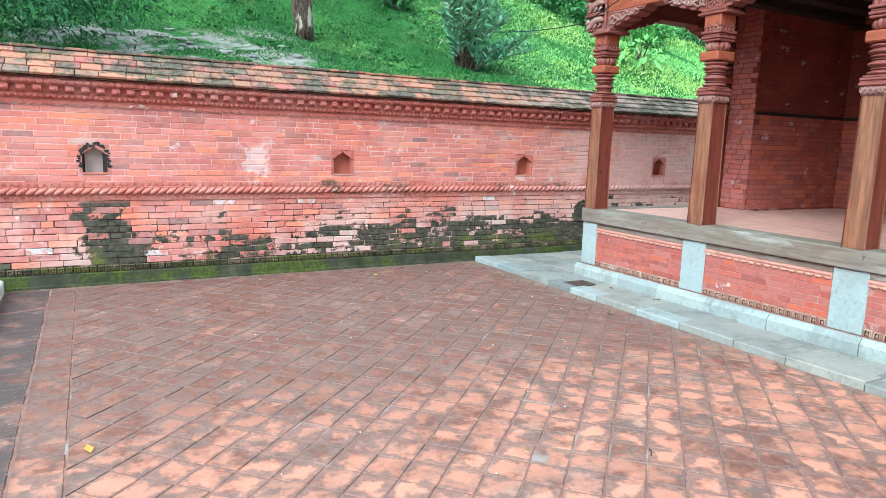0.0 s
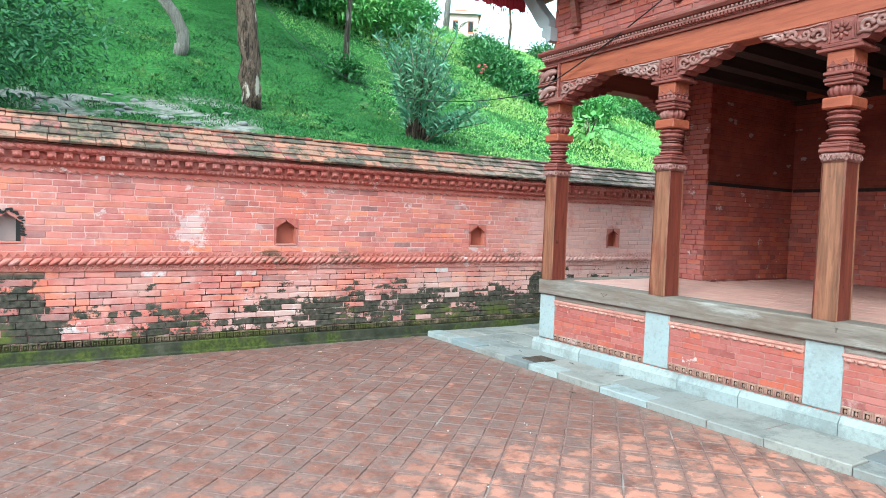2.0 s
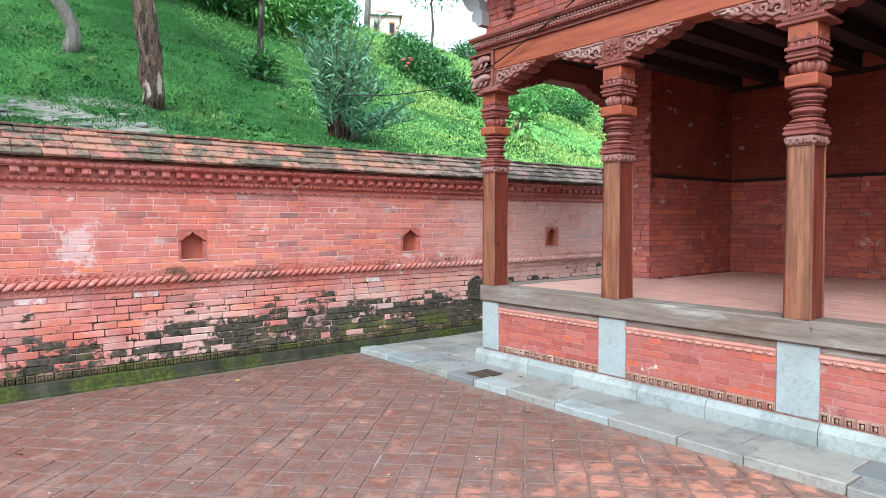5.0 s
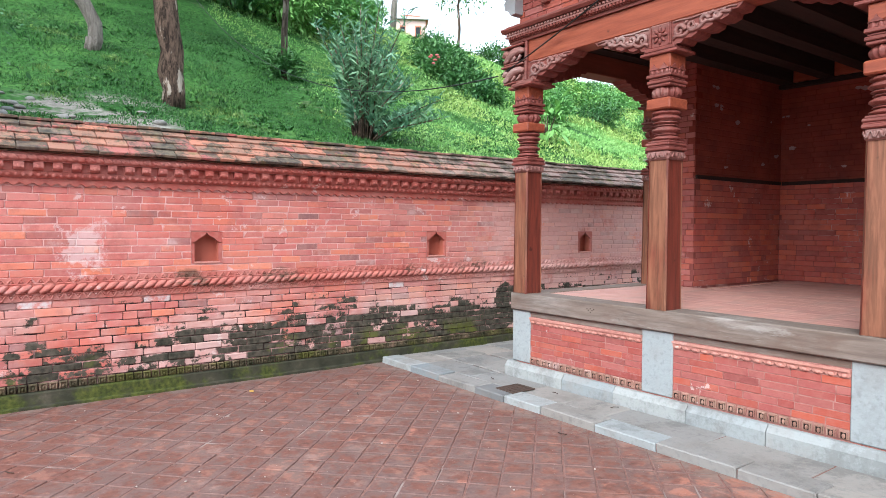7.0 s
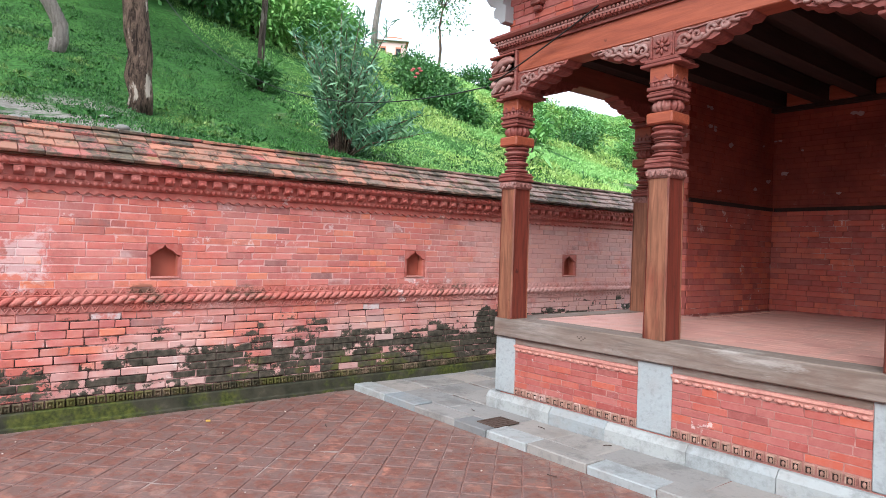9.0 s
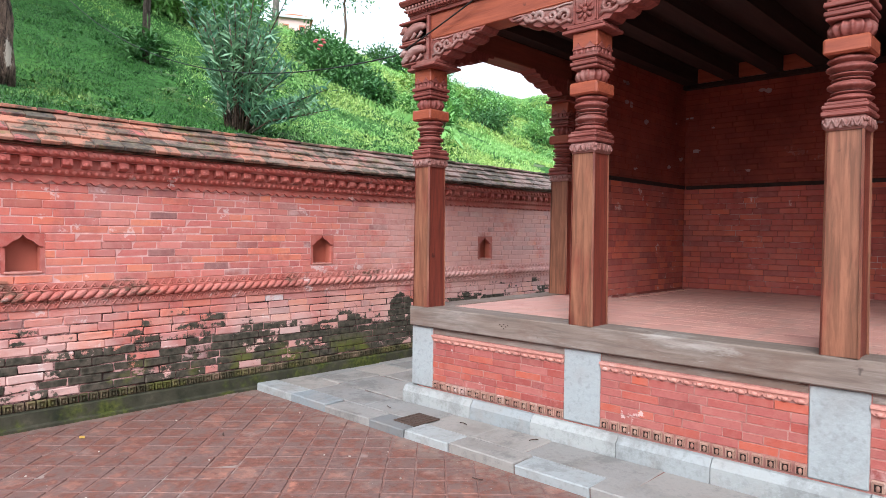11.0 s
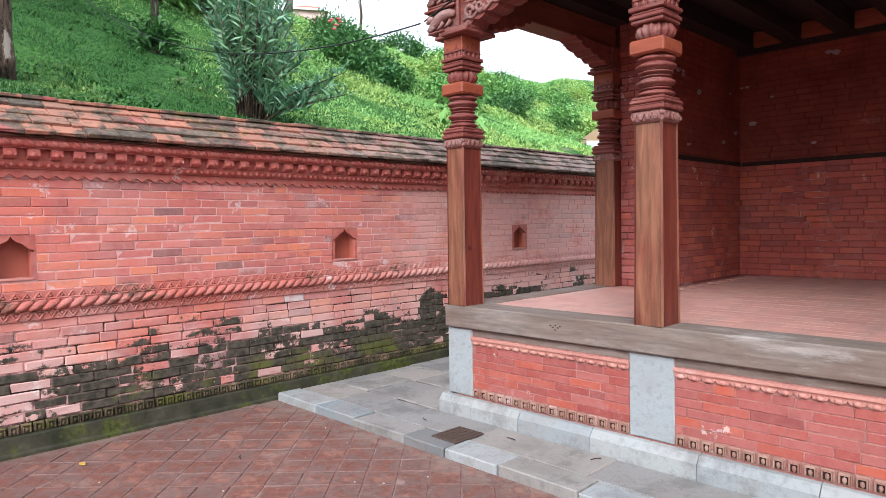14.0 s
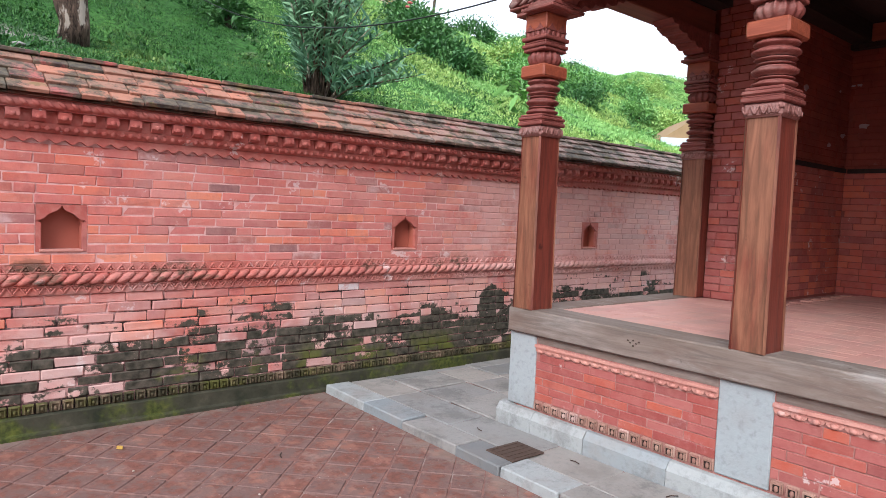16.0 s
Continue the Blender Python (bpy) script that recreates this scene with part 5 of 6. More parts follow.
# the low leafy tree beyond the wall's near end
lt = tree("tree", -1.9, 9.6, [(0, 0, 0), (0.1, 0, 1.0), (0.3, 0, 1.9)], [0.16, 0.13, 0.10], M_BARK, "broad dark-leaved tree overhanging the wall",
          ((1.25, -0.3, -1.05), (1.25, 0.8, 0.62), 150, 44, 0.09, M_LEAF_SHADE))

# oleander: upright stems that fan out, long narrow leaves in whorls
ox, oy = 5.86, 9.95
oz = hill(ox, oy)
ol = thing("oleander", (ox, oy, oz), "tall grey-green oleander shrub with narrow leaves and pink blossoms", "shrub")
rs = np.random.RandomState(21)
lc, ld = [], []
blossom = Shape()
for k in range(74):
    a = rs.uniform(0, 2 * math.pi)
    reach, top = rs.uniform(0.08, 0.80), rs.uniform(0.8, 1.85)
    if k > 60:
        a = rs.uniform(-0.9, 0.5)
        reach, top = rs.uniform(0.7, 1.25), rs.uniform(0.3, 0.6)
    pts = [(0.12 * math.cos(a), 0.12 * math.sin(a), -0.05), (0.35 * reach * math.cos(a), 0.35 * reach * math.sin(a), 0.5 * top), (reach * math.cos(a), reach * math.sin(a), top)]
    stem = Shape()
    stem.tube(pts, [0.016, 0.011, 0.005], 5)
    part("stem", stem, M_BARK, ol)
    for j in range(16):
        u = 0.25 + 0.75 * j / 15
        p = np.array(pts[0]) * (1 - u) ** 2 + 2 * u * (1 - u) * np.array(pts[1]) + u * u * np.array(pts[2])
        for w in range(5):
            b = rs.uniform(0, 2 * math.pi)
            lc.append(p + rs.normal(size=3) * 0.02)
            ld.append((math.cos(b), math.sin(b), rs.uniform(0.3, 1.3)))
ob = new("foliage", leaves("foliage", lc, ld, 0.175, 0.030, M_LEAF_OLEANDER, 0.1, 3))
ob.parent = ol
for w in range(7):
    blossom.ball((0.72 + rs.normal() * 0.04, -0.85 + rs.normal() * 0.04, 1.14 + rs.normal() * 0.04), (0.03, 0.03, 0.014), 6, 4)
part("blossom", blossom, M_FLOWER, ol, "pink blossoms")

# bushes: a dark creeper hanging down the slope, thickets along the top of the bank, scrub on the far slope
for k, (x, y, rad, high) in enumerate(((13.9, 19.6, 0.75, 0.7), (13.2, 18.1, 0.75, 0.7), (12.8, 17.0, 0.7, 0.65), (12.6, 16.0, 0.6, 0.5), (12.5, 15.2, 0.45, 0.4))):
    bush(x, y, rad, high, M_LEAF_DARK, "dense dark green creeper on the slope", n=110, per=34, leaf=0.15, wid=0.055, seed=3 + k)
bush(11.7, 11.9, 0.40, 0.75, M_LEAF_MID, "large-leaved bright green plant on the slope", n=14, per=4, leaf=0.32, wid=0.13, seed=16)
bush(14.6, 14.9, 0.7, 0.7, M_LEAF_MID, "round green shrub on the slope", n=80, per=34, leaf=0.13, wid=0.05, seed=7)
for k, (x, y, rad, high) in enumerate(((5.0, 18.2, 1.1, 1.5), (6.6, 18.3, 1.2, 1.5), (8.2, 18.6, 1.2, 1.4), (9.6, 19.6, 1.2, 1.4), (3.2, 18.8, 1.5, 1.8), (10.9, 20.6, 1.1, 1.3), (12.2, 23.6, 1.2, 1.4), (13.6, 24.6, 1.2, 1.3), (8.4, 21.8, 1.5, 1.6), (10.6, 23.6, 1.4, 1.5))):
    bush(x, y, rad, high, M_LEAF_DARK if x < 7 else (M_WILD, M_LEAF_MID)[k % 2], "dark leafy thicket at the top of the grass bank" if x < 7 else "light green thicket above the grass bank", n=130, per=40, leaf=0.19, wid=0.07, seed=30 + k)
rs = np.random.RandomState(41)
for k in range(34):
    x, y = rs.uniform(13.5, 37.0), rs.uniform(14.5, 26.0)
    if y > 5.5 + 0.78 * x:
        continue
    bush(x, y, rs.uniform(0.45, 0.95), rs.uniform(0.35, 0.75), (M_LEAF_MID, M_WILD, M_LEAF_DARK, M_WILD, M_LEAF_MID)[k % 5], "low green scrub on the far slope", n=70, per=36, leaf=0.13, wid=0.055, seed=60 + k, stems=3)
for k, (x, y) in enumerate(((24.6, 27.2), (22.9, 26.6), (27.0, 27.4))):
    bush(x, y, 1.0, 0.95 + 0.2 * (k % 2), M_LEAF_DARK if k % 2 else M_LEAF_MID, "dark bush on the skyline of the slope", n=80, per=36, leaf=0.18, wid=0.07, seed=120 + k, stems=3)

# lawn and weeds, past counting
def bank_edge(y):
    """Where the mown bank ends and the wild slope begins."""
    return np.interp(y, (9.0, 11.0, 13.0, 14.5, 16.2, 17.5), (6.9, 6.4, 6.3, 6.7, 6.1, 4.2))


rs = np.random.RandomState(2)
n = 250000
gx = rs.uniform(-3.5, 9.5, n)
gy = 7.48 + 10.5 * rs.uniform(0, 1, n) ** 1.4
mown = gx < bank_edge(gy) + rs.normal(size=n) * 0.35
gx, gy = gx[mown], gy[mown]
keep = np.array([noise_at(a, b, 1.6, 11.0) > (0.14 if on_path(a, b) else -0.45) for a, b in zip(gx, gy)])
gx, gy = gx[keep], gy[keep]
gz = np.array([hill(a, b) for a, b in zip(gx, gy)])
tall = np.array([0.04 + 0.085 * max(0.0, noise_at(a, b, 2.2, 5.0)) for a, b in zip(gx, gy)])
d = rs.normal(size=(len(gx), 3)) * 0.55 + np.array((0, 0, 0.9))
stuff("lawn_grass", leaves("lawn_grass", np.stack([gx, gy, gz - 0.01], 1), d, tall, 0.0145, M_GRASS, 0.1, 6), "short green grass covering the bank", "grass")
n = 2600
wx, wy = rs.uniform(-3, 12.5, n), 7.5 + 9.0 * rs.uniform(0, 1, n) ** 1.4
keep = np.array([noise_at(a, b, 0.8, 19.0) > 0.05 for a, b in zip(wx, wy)])
wx, wy = wx[keep], wy[keep]
wc, wd = [], []
for a, b in zip(wx, wy):
    z = hill(a, b)
    for k in range(6):
        wc.append((a + rs.normal() * 0.03, b + rs.normal() * 0.03, z))
        wd.append((rs.normal() * 0.8, rs.normal() * 0.8, rs.uniform(0.3, 1.2)))
stuff("broadleaf_weeds", leaves("broadleaf_weeds", wc, wd, 0.08, 0.038, M_GRASS, 0.1, 7), "small broad-leaved weeds among the grass", "weeds")
n = 330000
hx, hy = 5.8 + 38.2 * rs.uniform(0, 1, n) ** 1.15, 8.6 + 21.5 * rs.uniform(0, 1, n) ** 1.25
far_w = np.array([noise_at(a, b, 0.5, 23.0) for a, b in zip(hx, hy)])
keep = (hx > bank_edge(hy) + 0.2 + rs.normal(size=n) * 0.3) & (far_w > -0.55)
hx, hy, far_w = hx[keep], hy[keep], far_w[keep]
near = np.clip((hx - 7) / 8, 0.25, 1.0)
hz = np.array([hill(a, b) for a, b in zip(hx, hy)]) + np.maximum(0, far_w) * 0.6 * near * rs.uniform(0, 1, len(hx))
d = rs.normal(size=(len(hx), 3)) * 0.7 + np.array((0, 0, 0.9))
stuff("hillside_weeds", leaves("hillside_weeds", np.stack([hx, hy, hz - 0.03], 1), d, 0.07 + 0.09 * near, 0.018 + 0.018 * near, M_WILD, 0.2, 8), "tall bright green weeds covering the far slope", "weeds")

# stones of the bare path above the coping
rs = np.random.RandomState(12)
for k in range(26):
    x = rs.uniform(0.3, 3.0)
    y = float(np.interp(x, (0.8, 1.7, 2.7), (10.2, 10.4, 9.4))) + rs.normal() * 0.28
    s = Shape()
    s.ball((0, 0, 0), (rs.uniform(0.04, 0.11), rs.uniform(0.03, 0.07), rs.uniform(0.02, 0.045)), 7, 5)
    single("stone", s, M_SLAB, (x, y, hill(x, y) + 0.01), "small grey stone lying in the grass", "stone", "stones on the bank", rs.uniform(0, 3))

# tall thin tree with hanging leaves near the skyline
tx, ty = 17.5, 27.8
tree("tree", tx, ty, [(0, 0, 0), (0.1, 0, 1.5), (0.35, 0, 3.2), (0.6, 0, 5.0), (0.8, 0, 7.0)], [0.16, 0.14, 0.12, 0.11, 0.09], M_BARK_GREY, "tall thin pale-barked tree on the ridge",
     ((1.2, -0.5, 0.3), (2.2, 1.6, 1.2), 40, 18, 0.42, M_LEAF_DARK))
tx, ty = 19.6, 25.5
tree("tree", tx, ty, [(0, 0, 0), (0.1, 0, 1.2), (0.0, 0, 2.2), (0.2, 0, 3.3)], [0.07, 0.06, 0.05, 0.04], M_BARK, "slender dark tree with a sparse drooping crown",
     ((0.0, 0, -0.2), (1.25, 1.0, 1.0), 46, 18, 0.20, M_LEAF_DARK))


# ---- buildings on the hill ----
def hill_house(x, y, z, w, dep, high, name, label, walls, roofmat, roof_high, tank=False):
    h = thing(name, (x, y, z), label, "house")
    s = Shape()
    s.box(-w / 2, w / 2, -dep / 2, dep / 2, -2.0, high)
    part("wall", s, walls, h)
    s = Shape()
    e = 0.35
    s.prism([(-w / 2 - e, high), (w / 2 + e, high), (w / 2 + e, high + 0.12), (0.15 * w, high + roof_high), (-0.15 * w, high + roof_high), (-w / 2 - e, high + 0.12)], "y", -dep / 2 - e, dep / 2 + e)
    part("roof", s, roofmat, h)
    s = Shape()
    s.box(-w / 2 - e - 0.04, w / 2 + e + 0.04, -dep / 2 - e - 0.05, -dep / 2 - e + 0.02, high - 0.10, high + 0.14)
    part("fascia", s, M_TIN, h, "pale tin fascia")
    for k in (-1, 1):
        win = Shape()
        win.box(k * w * 0.25 - 0.32, k * w * 0.25 + 0.32, -dep / 2 - 0.05, -dep / 2 + 0.02, high * 0.35, high * 0.78)
        fr = part("window", win, M_ORANGE, h, "red window frame")
        pane = Shape()
        pane.box(k * w * 0.25 - 0.25, k * w * 0.25 + 0.25, -dep / 2 - 0.065, -dep / 2 - 0.045, high * 0.40, high * 0.73)
        p = new("pane", pane.mesh("pane", M_BLACK))
        p.parent = fr
    s = Shape()
    s.box(0.2 * w, 0.2 * w + 0.5, -0.25, 0.25, high + roof_high * 0.4, high + roof_high + 0.45)
    part("chimney", s, M_ORANGE, h)
    if tank:
        s = Shape()
        s.lathe([(0.30, high + roof_high - 0.1), (0.32, high + roof_high + 0.05), (0.32, high + roof_high + 0.5), (0.20, high + roof_high + 0.62)], 16)
        part("water_tank", s, M_TIN, h, "round roof water tank")
    return h


HX, HY = 21.0, 13.7
house = hill_house(HX, HY, 2.45, 2.4, 2.4, 1.15, "house", "small house with tan tiled roof and tin edge", M_WHITE, M_THATCH, 0.9)
house.rotation_euler = (0, 0, radians(-40))
BX, BY = 42.3, 64.0
big = hill_house(BX, BY, hill(BX, BY) - 0.5, 3.4, 3.2, 3.3, "house", "pale pink house with a red roof edge on the ridge", M_PINK, M_ORANGE, 0.30, True)
big.rotation_euler = (0, 0, radians(-30))

# ---- cables ----
def cable(a, b, sag, r=0.006, n=30):
    a, b = Vector(a), Vector(b)
    return [a.lerp(b, i / n) - Vector((0, 0, sag * 4 * (i / n) * (1 - i / n))) for i in range(n + 1)]


s = Shape()
s.tube(cable((4.96, 5.85, 2.74), (4.55, 17.2, 8.12), 1.34, n=44), 0.0055, 6)
single("cable", s, M_WIRE, (0, 0, 0), "black cable sagging from the pavilion corner up to the thicket", "cable")
s = Shape()
s.tube(cable((4.90, 4.10, 3.30), (4.95, 5.80, 2.74), 0.03), 0.006, 6)
single("cable", s, M_WIRE, (0, 0, 0), "thin black cable crossing the cornice", "cable")

# ---- iron cover in the pavement, edging stone, litter ----
s = Shape()
s.soft_box(-0.125, 0.125, -0.105, 0.105, 0.0, 0.010, 0.003)
for i in range(5):
    s.box(-0.11, 0.11, -0.085 + i * 0.04, -0.075 + i * 0.04, 0.010, 0.013)
single("drain_cover", s, M_PLATE, (4.64, 5.24, 0.047), "dark rusty square drain cover in the stone pavement", "drain cover")
s = Shape()
s.soft_box(-0.80, -0.485, -3.4, 6.95, -0.05, 0.11, 0.012)
single("edging_stone", s, M_WHITE, (0, 0, 0), "long pale stone edging beside the tiled floor", "kerb")


def scrap(kind, x, y, z, r):
    s = Shape()
    if kind == "leaf":
        L = r.uniform(0.025, 0.05)
        s.add([(-L, 0, 0.004), (0, L * 0.45, 0.010), (L, 0, 0.006), (0, -L * 0.45, 0.003), (-L, 0, 0.006), (0, L * 0.45, 0.012), (L, 0, 0.008), (0, -L * 0.45, 0.005)],
              [(0, 3, 2, 1), (4, 5, 6, 7), (0, 1, 5, 4), (1, 2, 6, 5), (2, 3, 7, 6), (3, 0, 4, 7)])
        return single("fallen_leaf", s, M_DRYLEAF, (x, y, z), "dry yellow leaf lying on the paving", "leaf", "fallen leaves", r.uniform(0, 6))
    if kind == "twig":
        s.tube([(-0.03, 0, 0.004), (0.0, 0.006, 0.005), (0.035, -0.004, 0.004)], 0.003, 5)
        return single("twig", s, M_TWIG, (x, y, z), "short dark twig lying on the paving", "twig", "twigs", r.uniform(0, 6))
    s.ball((0, 0, 0.006), (r.uniform(0.004, 0.009), r.uniform(0.003, 0.007), 0.004), 6, 4)
    return single("litter_scrap", s, M_LITTER, (x, y, z), "tiny pale scrap of litter on the tiles", "litter", "litter on the tiles", r.uniform(0, 6))


lr = random.Random(17)
for x, y in ((2.92, 6.57), (0.17, 3.32)):
    scrap("leaf", x, y, 0.0, lr)
for x, y in ((2.32, 3.34), (2.6, 5.05), (1.95, 4.9), (2.05, 5.0), (3.3, 5.6), (3.9, 4.6)):
    scrap("scrap", x, y, 0.0, lr)
for _ in range(36):
    scrap("scrap", lr.uniform(0.3, 4.3), lr.uniform(2.2, 6.9), 0.0, lr)
for x, y in ((2.55, 2.2), (4.2, 4.3), (3.6, 6.0), (1.2, 5.6)):
    scrap("twig", x, y, 0.0, lr)
for x, y in ((4.72, 5.62), (4.85, 4.4), (4.8, 4.95)):
    scrap("twig", x, y, 0.05, lr)

# ---- niches in the boundary wall ----
def ogee(w, z0, zs, zt):
    """Outline of the opening: straight jambs, eared shoulders, a pointed ogee head."""
    right = [(w, z0), (w, zs), (w + 0.012, zs + 0.002), (w + 0.017, zs + 0.012), (w - 0.004, zs + 0.016), (w - 0.022, zs + 0.028), (w - 0.038, zs + 0.046), (w - 0.056, zs + 0.056), (w - 0.077, zs + 0.065), (0.011, zt - 0.018)]
    return right + [(0.0, zt)] + [(-x, z) for x, z in reversed(right)]


for k, cx in enumerate(NICHES):
    nn = thing("wall_niche", (cx, WALL_Y, 1.05), "sooty black lamp niche with pointed arch" if k == 0 else "small terracotta lamp niche with pointed arch in the brick wall", "niche", "lamp niches of the wall")
    hole = ogee(0.104, 0.012, 0.166, 0.263)
    # ring plate: front face cut into strips between the opening and the rectangle
    s = Shape()
    n = len(hole)
    rim = []
    for x, z in hole:
        a = math.atan2(z - 0.13, x)
        ca, sa = math.cos(a), math.sin(a)
        kk = min(0.1295 / abs(ca) if abs(ca) > 1e-6 else 9, (0.1385 if sa > 0 else 0.133) / abs(sa) if abs(sa) > 1e-6 else 9)
        rim.append((kk * ca, 0.13 + kk * sa))
    for qx, qz in ((0.1295, 0.2685), (-0.1295, 0.2685), (0.1295, -0.003), (-0.1295, -0.003)):
        best = min(range(n), key=lambda i: (rim[i][0] - qx) ** 2 + (rim[i][1] - qz) ** 2)
        rim[best] = (qx, qz)
    for y0, y1 in ((0.0, 0.03),):
        v = [(x, y0, z) for x, z in hole] + [(x, y0, z) for x, z in rim] + [(x, y1, z) for x, z in hole] + [(x, y1, z) for x, z in rim]
        f = [(i, (i + 1) % n, n + (i + 1) % n, n + i) for i in range(n)] + [(2 * n + i, 3 * n + i, 3 * n + (i + 1) % n, 2 * n + (i + 1) % n) for i in range(n)]
        f += [(i, 2 * n + i, 2 * n + (i + 1) % n, (i + 1) % n) for i in range(n)]
        s.add(v, f)
    part("surround", s, M_CORNICE, nn, "brick surround")
    s = Shape()
    s.box(-0.127, 0.127, 0.105, 0.125, 0.0, 0.268)
    part("back_panel", s, M_BONE if k == 0 else M_NICHE, nn, "smooth back panel")
    s = Shape()
    inner = 0.082 if k == 0 else 0.106
    s.box(-0.128, -inner, 0.031, 0.104, 0.0, 0.262)
    s.box(inner - (0.014 if k == 0 else 0), 0.128, 0.031, 0.104, 0.0, 0.262)
    s.box(-0.128, 0.128, 0.031, 0.104, 0.262, 0.268)
    part("lining", s, M_NICHE_SOOT if k == 0 else M_NICHE, nn)
    if k == 0:                                     # crumbled, blackened brick edges round the opening
        cr = random.Random(5)
        s = Shape()
        for i in range(26):
            an = radians(-20 + 220 * i / 25)
            px, pz, w = (0.118 + cr.uniform(-0.008, 0.022)) * math.cos(an), 0.125 + (0.145 + cr.uniform(-0.01, 0.02)) * math.sin(an), cr.uniform(0.012, 0.026)
            ring = [(px + w * cr.uniform(0.6, 1.3) * math.cos(j * math.pi / 3), pz + 0.7 * w * cr.uniform(0.6, 1.3) * math.sin(j * math.pi / 3)) for j in range(6)]
            s.prism(ring, "y", -0.004 - cr.uniform(0, 0.003), 0.02)
        part("broken_edge", s, M_NICHE_SOOT, nn, "blackened broken brick edge")
    s = Shape()
    s.soft_box(-0.112, 0.112, -0.008, 0.104, -0.004, 0.011, 0.003)
    part("sill", s, M_PALE_TERRA if k else M_TERRA, nn, "thin tile sill")

# ---- bands of moulded terracotta ----
s = Shape()
s.ball((0, 0, 0), (0.064, 0.032, 0.025), 10, 6, Matrix.Rotation(radians(-26), 3, "Y"))
rope_mesh = s.mesh("rope_twist", M_TERRA)
s = Shape()
s.box(-6, 14, 7.045, 7.075, 0.857, 0.922)
structure("trim_rope_band", s, M_TERRA, "rope-moulded terracotta band along the wall", "moulding")
rope = scene.objects["trim_rope_band"]
x = -1.4
while x < 11.4:
    piece("rope_twist", rope_mesh, rope, (x, 7.040, 0.889))
    x += 0.073


def tooth_band(name, z0, z1, down, label):
    s = Shape()
    s.box(-6, 14, 7.050, 7.078, z0, z1)
    x, p = -1.4, 0.062
    while x < 11.4:
        tri = [(x, z1 - 0.004), (x + p / 2, z0 + 0.006), (x + p, z1 - 0.004)] if down else [(x, z0 + 0.004), (x + p, z0 + 0.004), (x + p / 2, z1 - 0.006)]
        for (a, az_), (b, bz_) in zip(tri, tri[1:] + tri[:1]):
            s.tube([(a, 7.046, az_), (b, 7.046, bz_)], 0.006, 5, False)
        s.ball((x + p / 2, 7.047, (z0 + z1) / 2 + (0.006 if down else -0.006)), (0.010, 0.007, 0.008), 6, 4)
        x += p
    return structure(name, s, M_TERRA, label, "moulding")


tooth_band("trim_tooth_band_upper", 0.924, 0.976, False, "terracotta band of small triangles above the rope moulding")
tooth_band("trim_tooth_band_lower", 0.800, 0.855, True, "terracotta band of small triangles below the rope moulding")

# row of small moulded tiles on the plinth
s = Shape()
s.soft_box(0, 0.058, 0.002, 0.03, 0, 0.056, 0.003)
for x0, x1, z0, z1 in ((0.006, 0.052, 0.046, 0.053), (0.006, 0.013, 0.006, 0.046), (0.045, 0.052, 0.006, 0.046)):
    s.soft_box(x0, x1, -0.010, 0.002, z0, z1, 0.002)
s.ball((0.029, -0.002, 0.022), (0.010, 0.008, 0.013), 7, 4)
foot_tile = s.mesh("moulded_tile", M_FOOT)
base = scene.objects["baseboard"]
x = -1.2
while x < 10.5:
    piece("moulded_tile", foot_tile, base, (x, 7.045, 0.120))
    x += 0.0665

# ---- cornice under the coping ----
s = Shape()
wave = []
x = -6.0
while x < 14:
    wave.append((x, 1.672 + (0.010 if -1.5 < x < 11.5 else 0) * math.cos((x / 0.080) * 2 * math.pi)))
    x += 0.010 if -1.5 < x < 11.5 else 0.5
s.prism(wave + [(14, 1.716), (-6, 1.716)], "y", 7.038, 7.080)
structure("trim_wave_band", s, M_CORNICE, "terracotta band with a wavy lower edge", "moulding")
s = Shape()
s.prism([(7.08, 1.718), (7.030, 1.718), (7.005, 1.740), (6.995, 1.766), (7.08, 1.766)], "x", -6, 14)
x = -1.4
while x < 11.4:
    s.ball((x, 7.010, 1.742), (0.018, 0.018, 0.018), 7, 4, Matrix.Rotation(radians(20), 3, "Y"))
    s.ball((x + 0.024, 7.008, 1.755), (0.010, 0.010, 0.010), 6, 4)
    x += 0.048
structure("trim_leaf_band", s, M_CORNICE, "leaf-moulded terracotta course under the dentils", "moulding")
s = Shape()
s.box(-6, 14, 7.005, 7.08, 1.768, 1.832)
dent = structure("trim_dentil_band", s, M_CORNICE, "terracotta dentil course of the wall cornice", "moulding")
s = Shape()
s.prism([(0.02, 0.0), (-0.030, 0.006), (-0.052, 0.022), (-0.050, 0.062), (0.02, 0.062)], "x", 0, 0.056)
s.ball((0.028, -0.050, 0.030), (0.017, 0.010, 0.016), 7, 4)
dent_mesh = s.mesh("dentil", M_CORNICE)
x = -1.4
while x < 11.4:
    piece("dentil", dent_mesh, dent, (x, 7.005, 1.769), (1.16, 1, 1))
    x += 0.1235
s = Shape()
s.box(-6, 14, 6.955, 7.08, 1.834, 1.900)
s.tube([(-6, 6.955, 1.866), (14, 6.955, 1.866)], 0.026, 12)
x = -1.4
while x < 11.4:
    s.ball((x, 6.934, 1.866), (0.030, 0.018, 0.013), 8, 5, Matrix.Rotation(radians(38), 3, "Y"))
    x += 0.062
structure("trim_egg_band", s, M_CORNICE, "rounded egg-moulded terracotta course under the roof tiles", "moulding")

# ---- tiled coping ----
EAVE_Y, EAVE_Z, RIDGE_Y, RIDGE_Z = 6.885, 1.905, 7.265, 2.165
s = Shape()
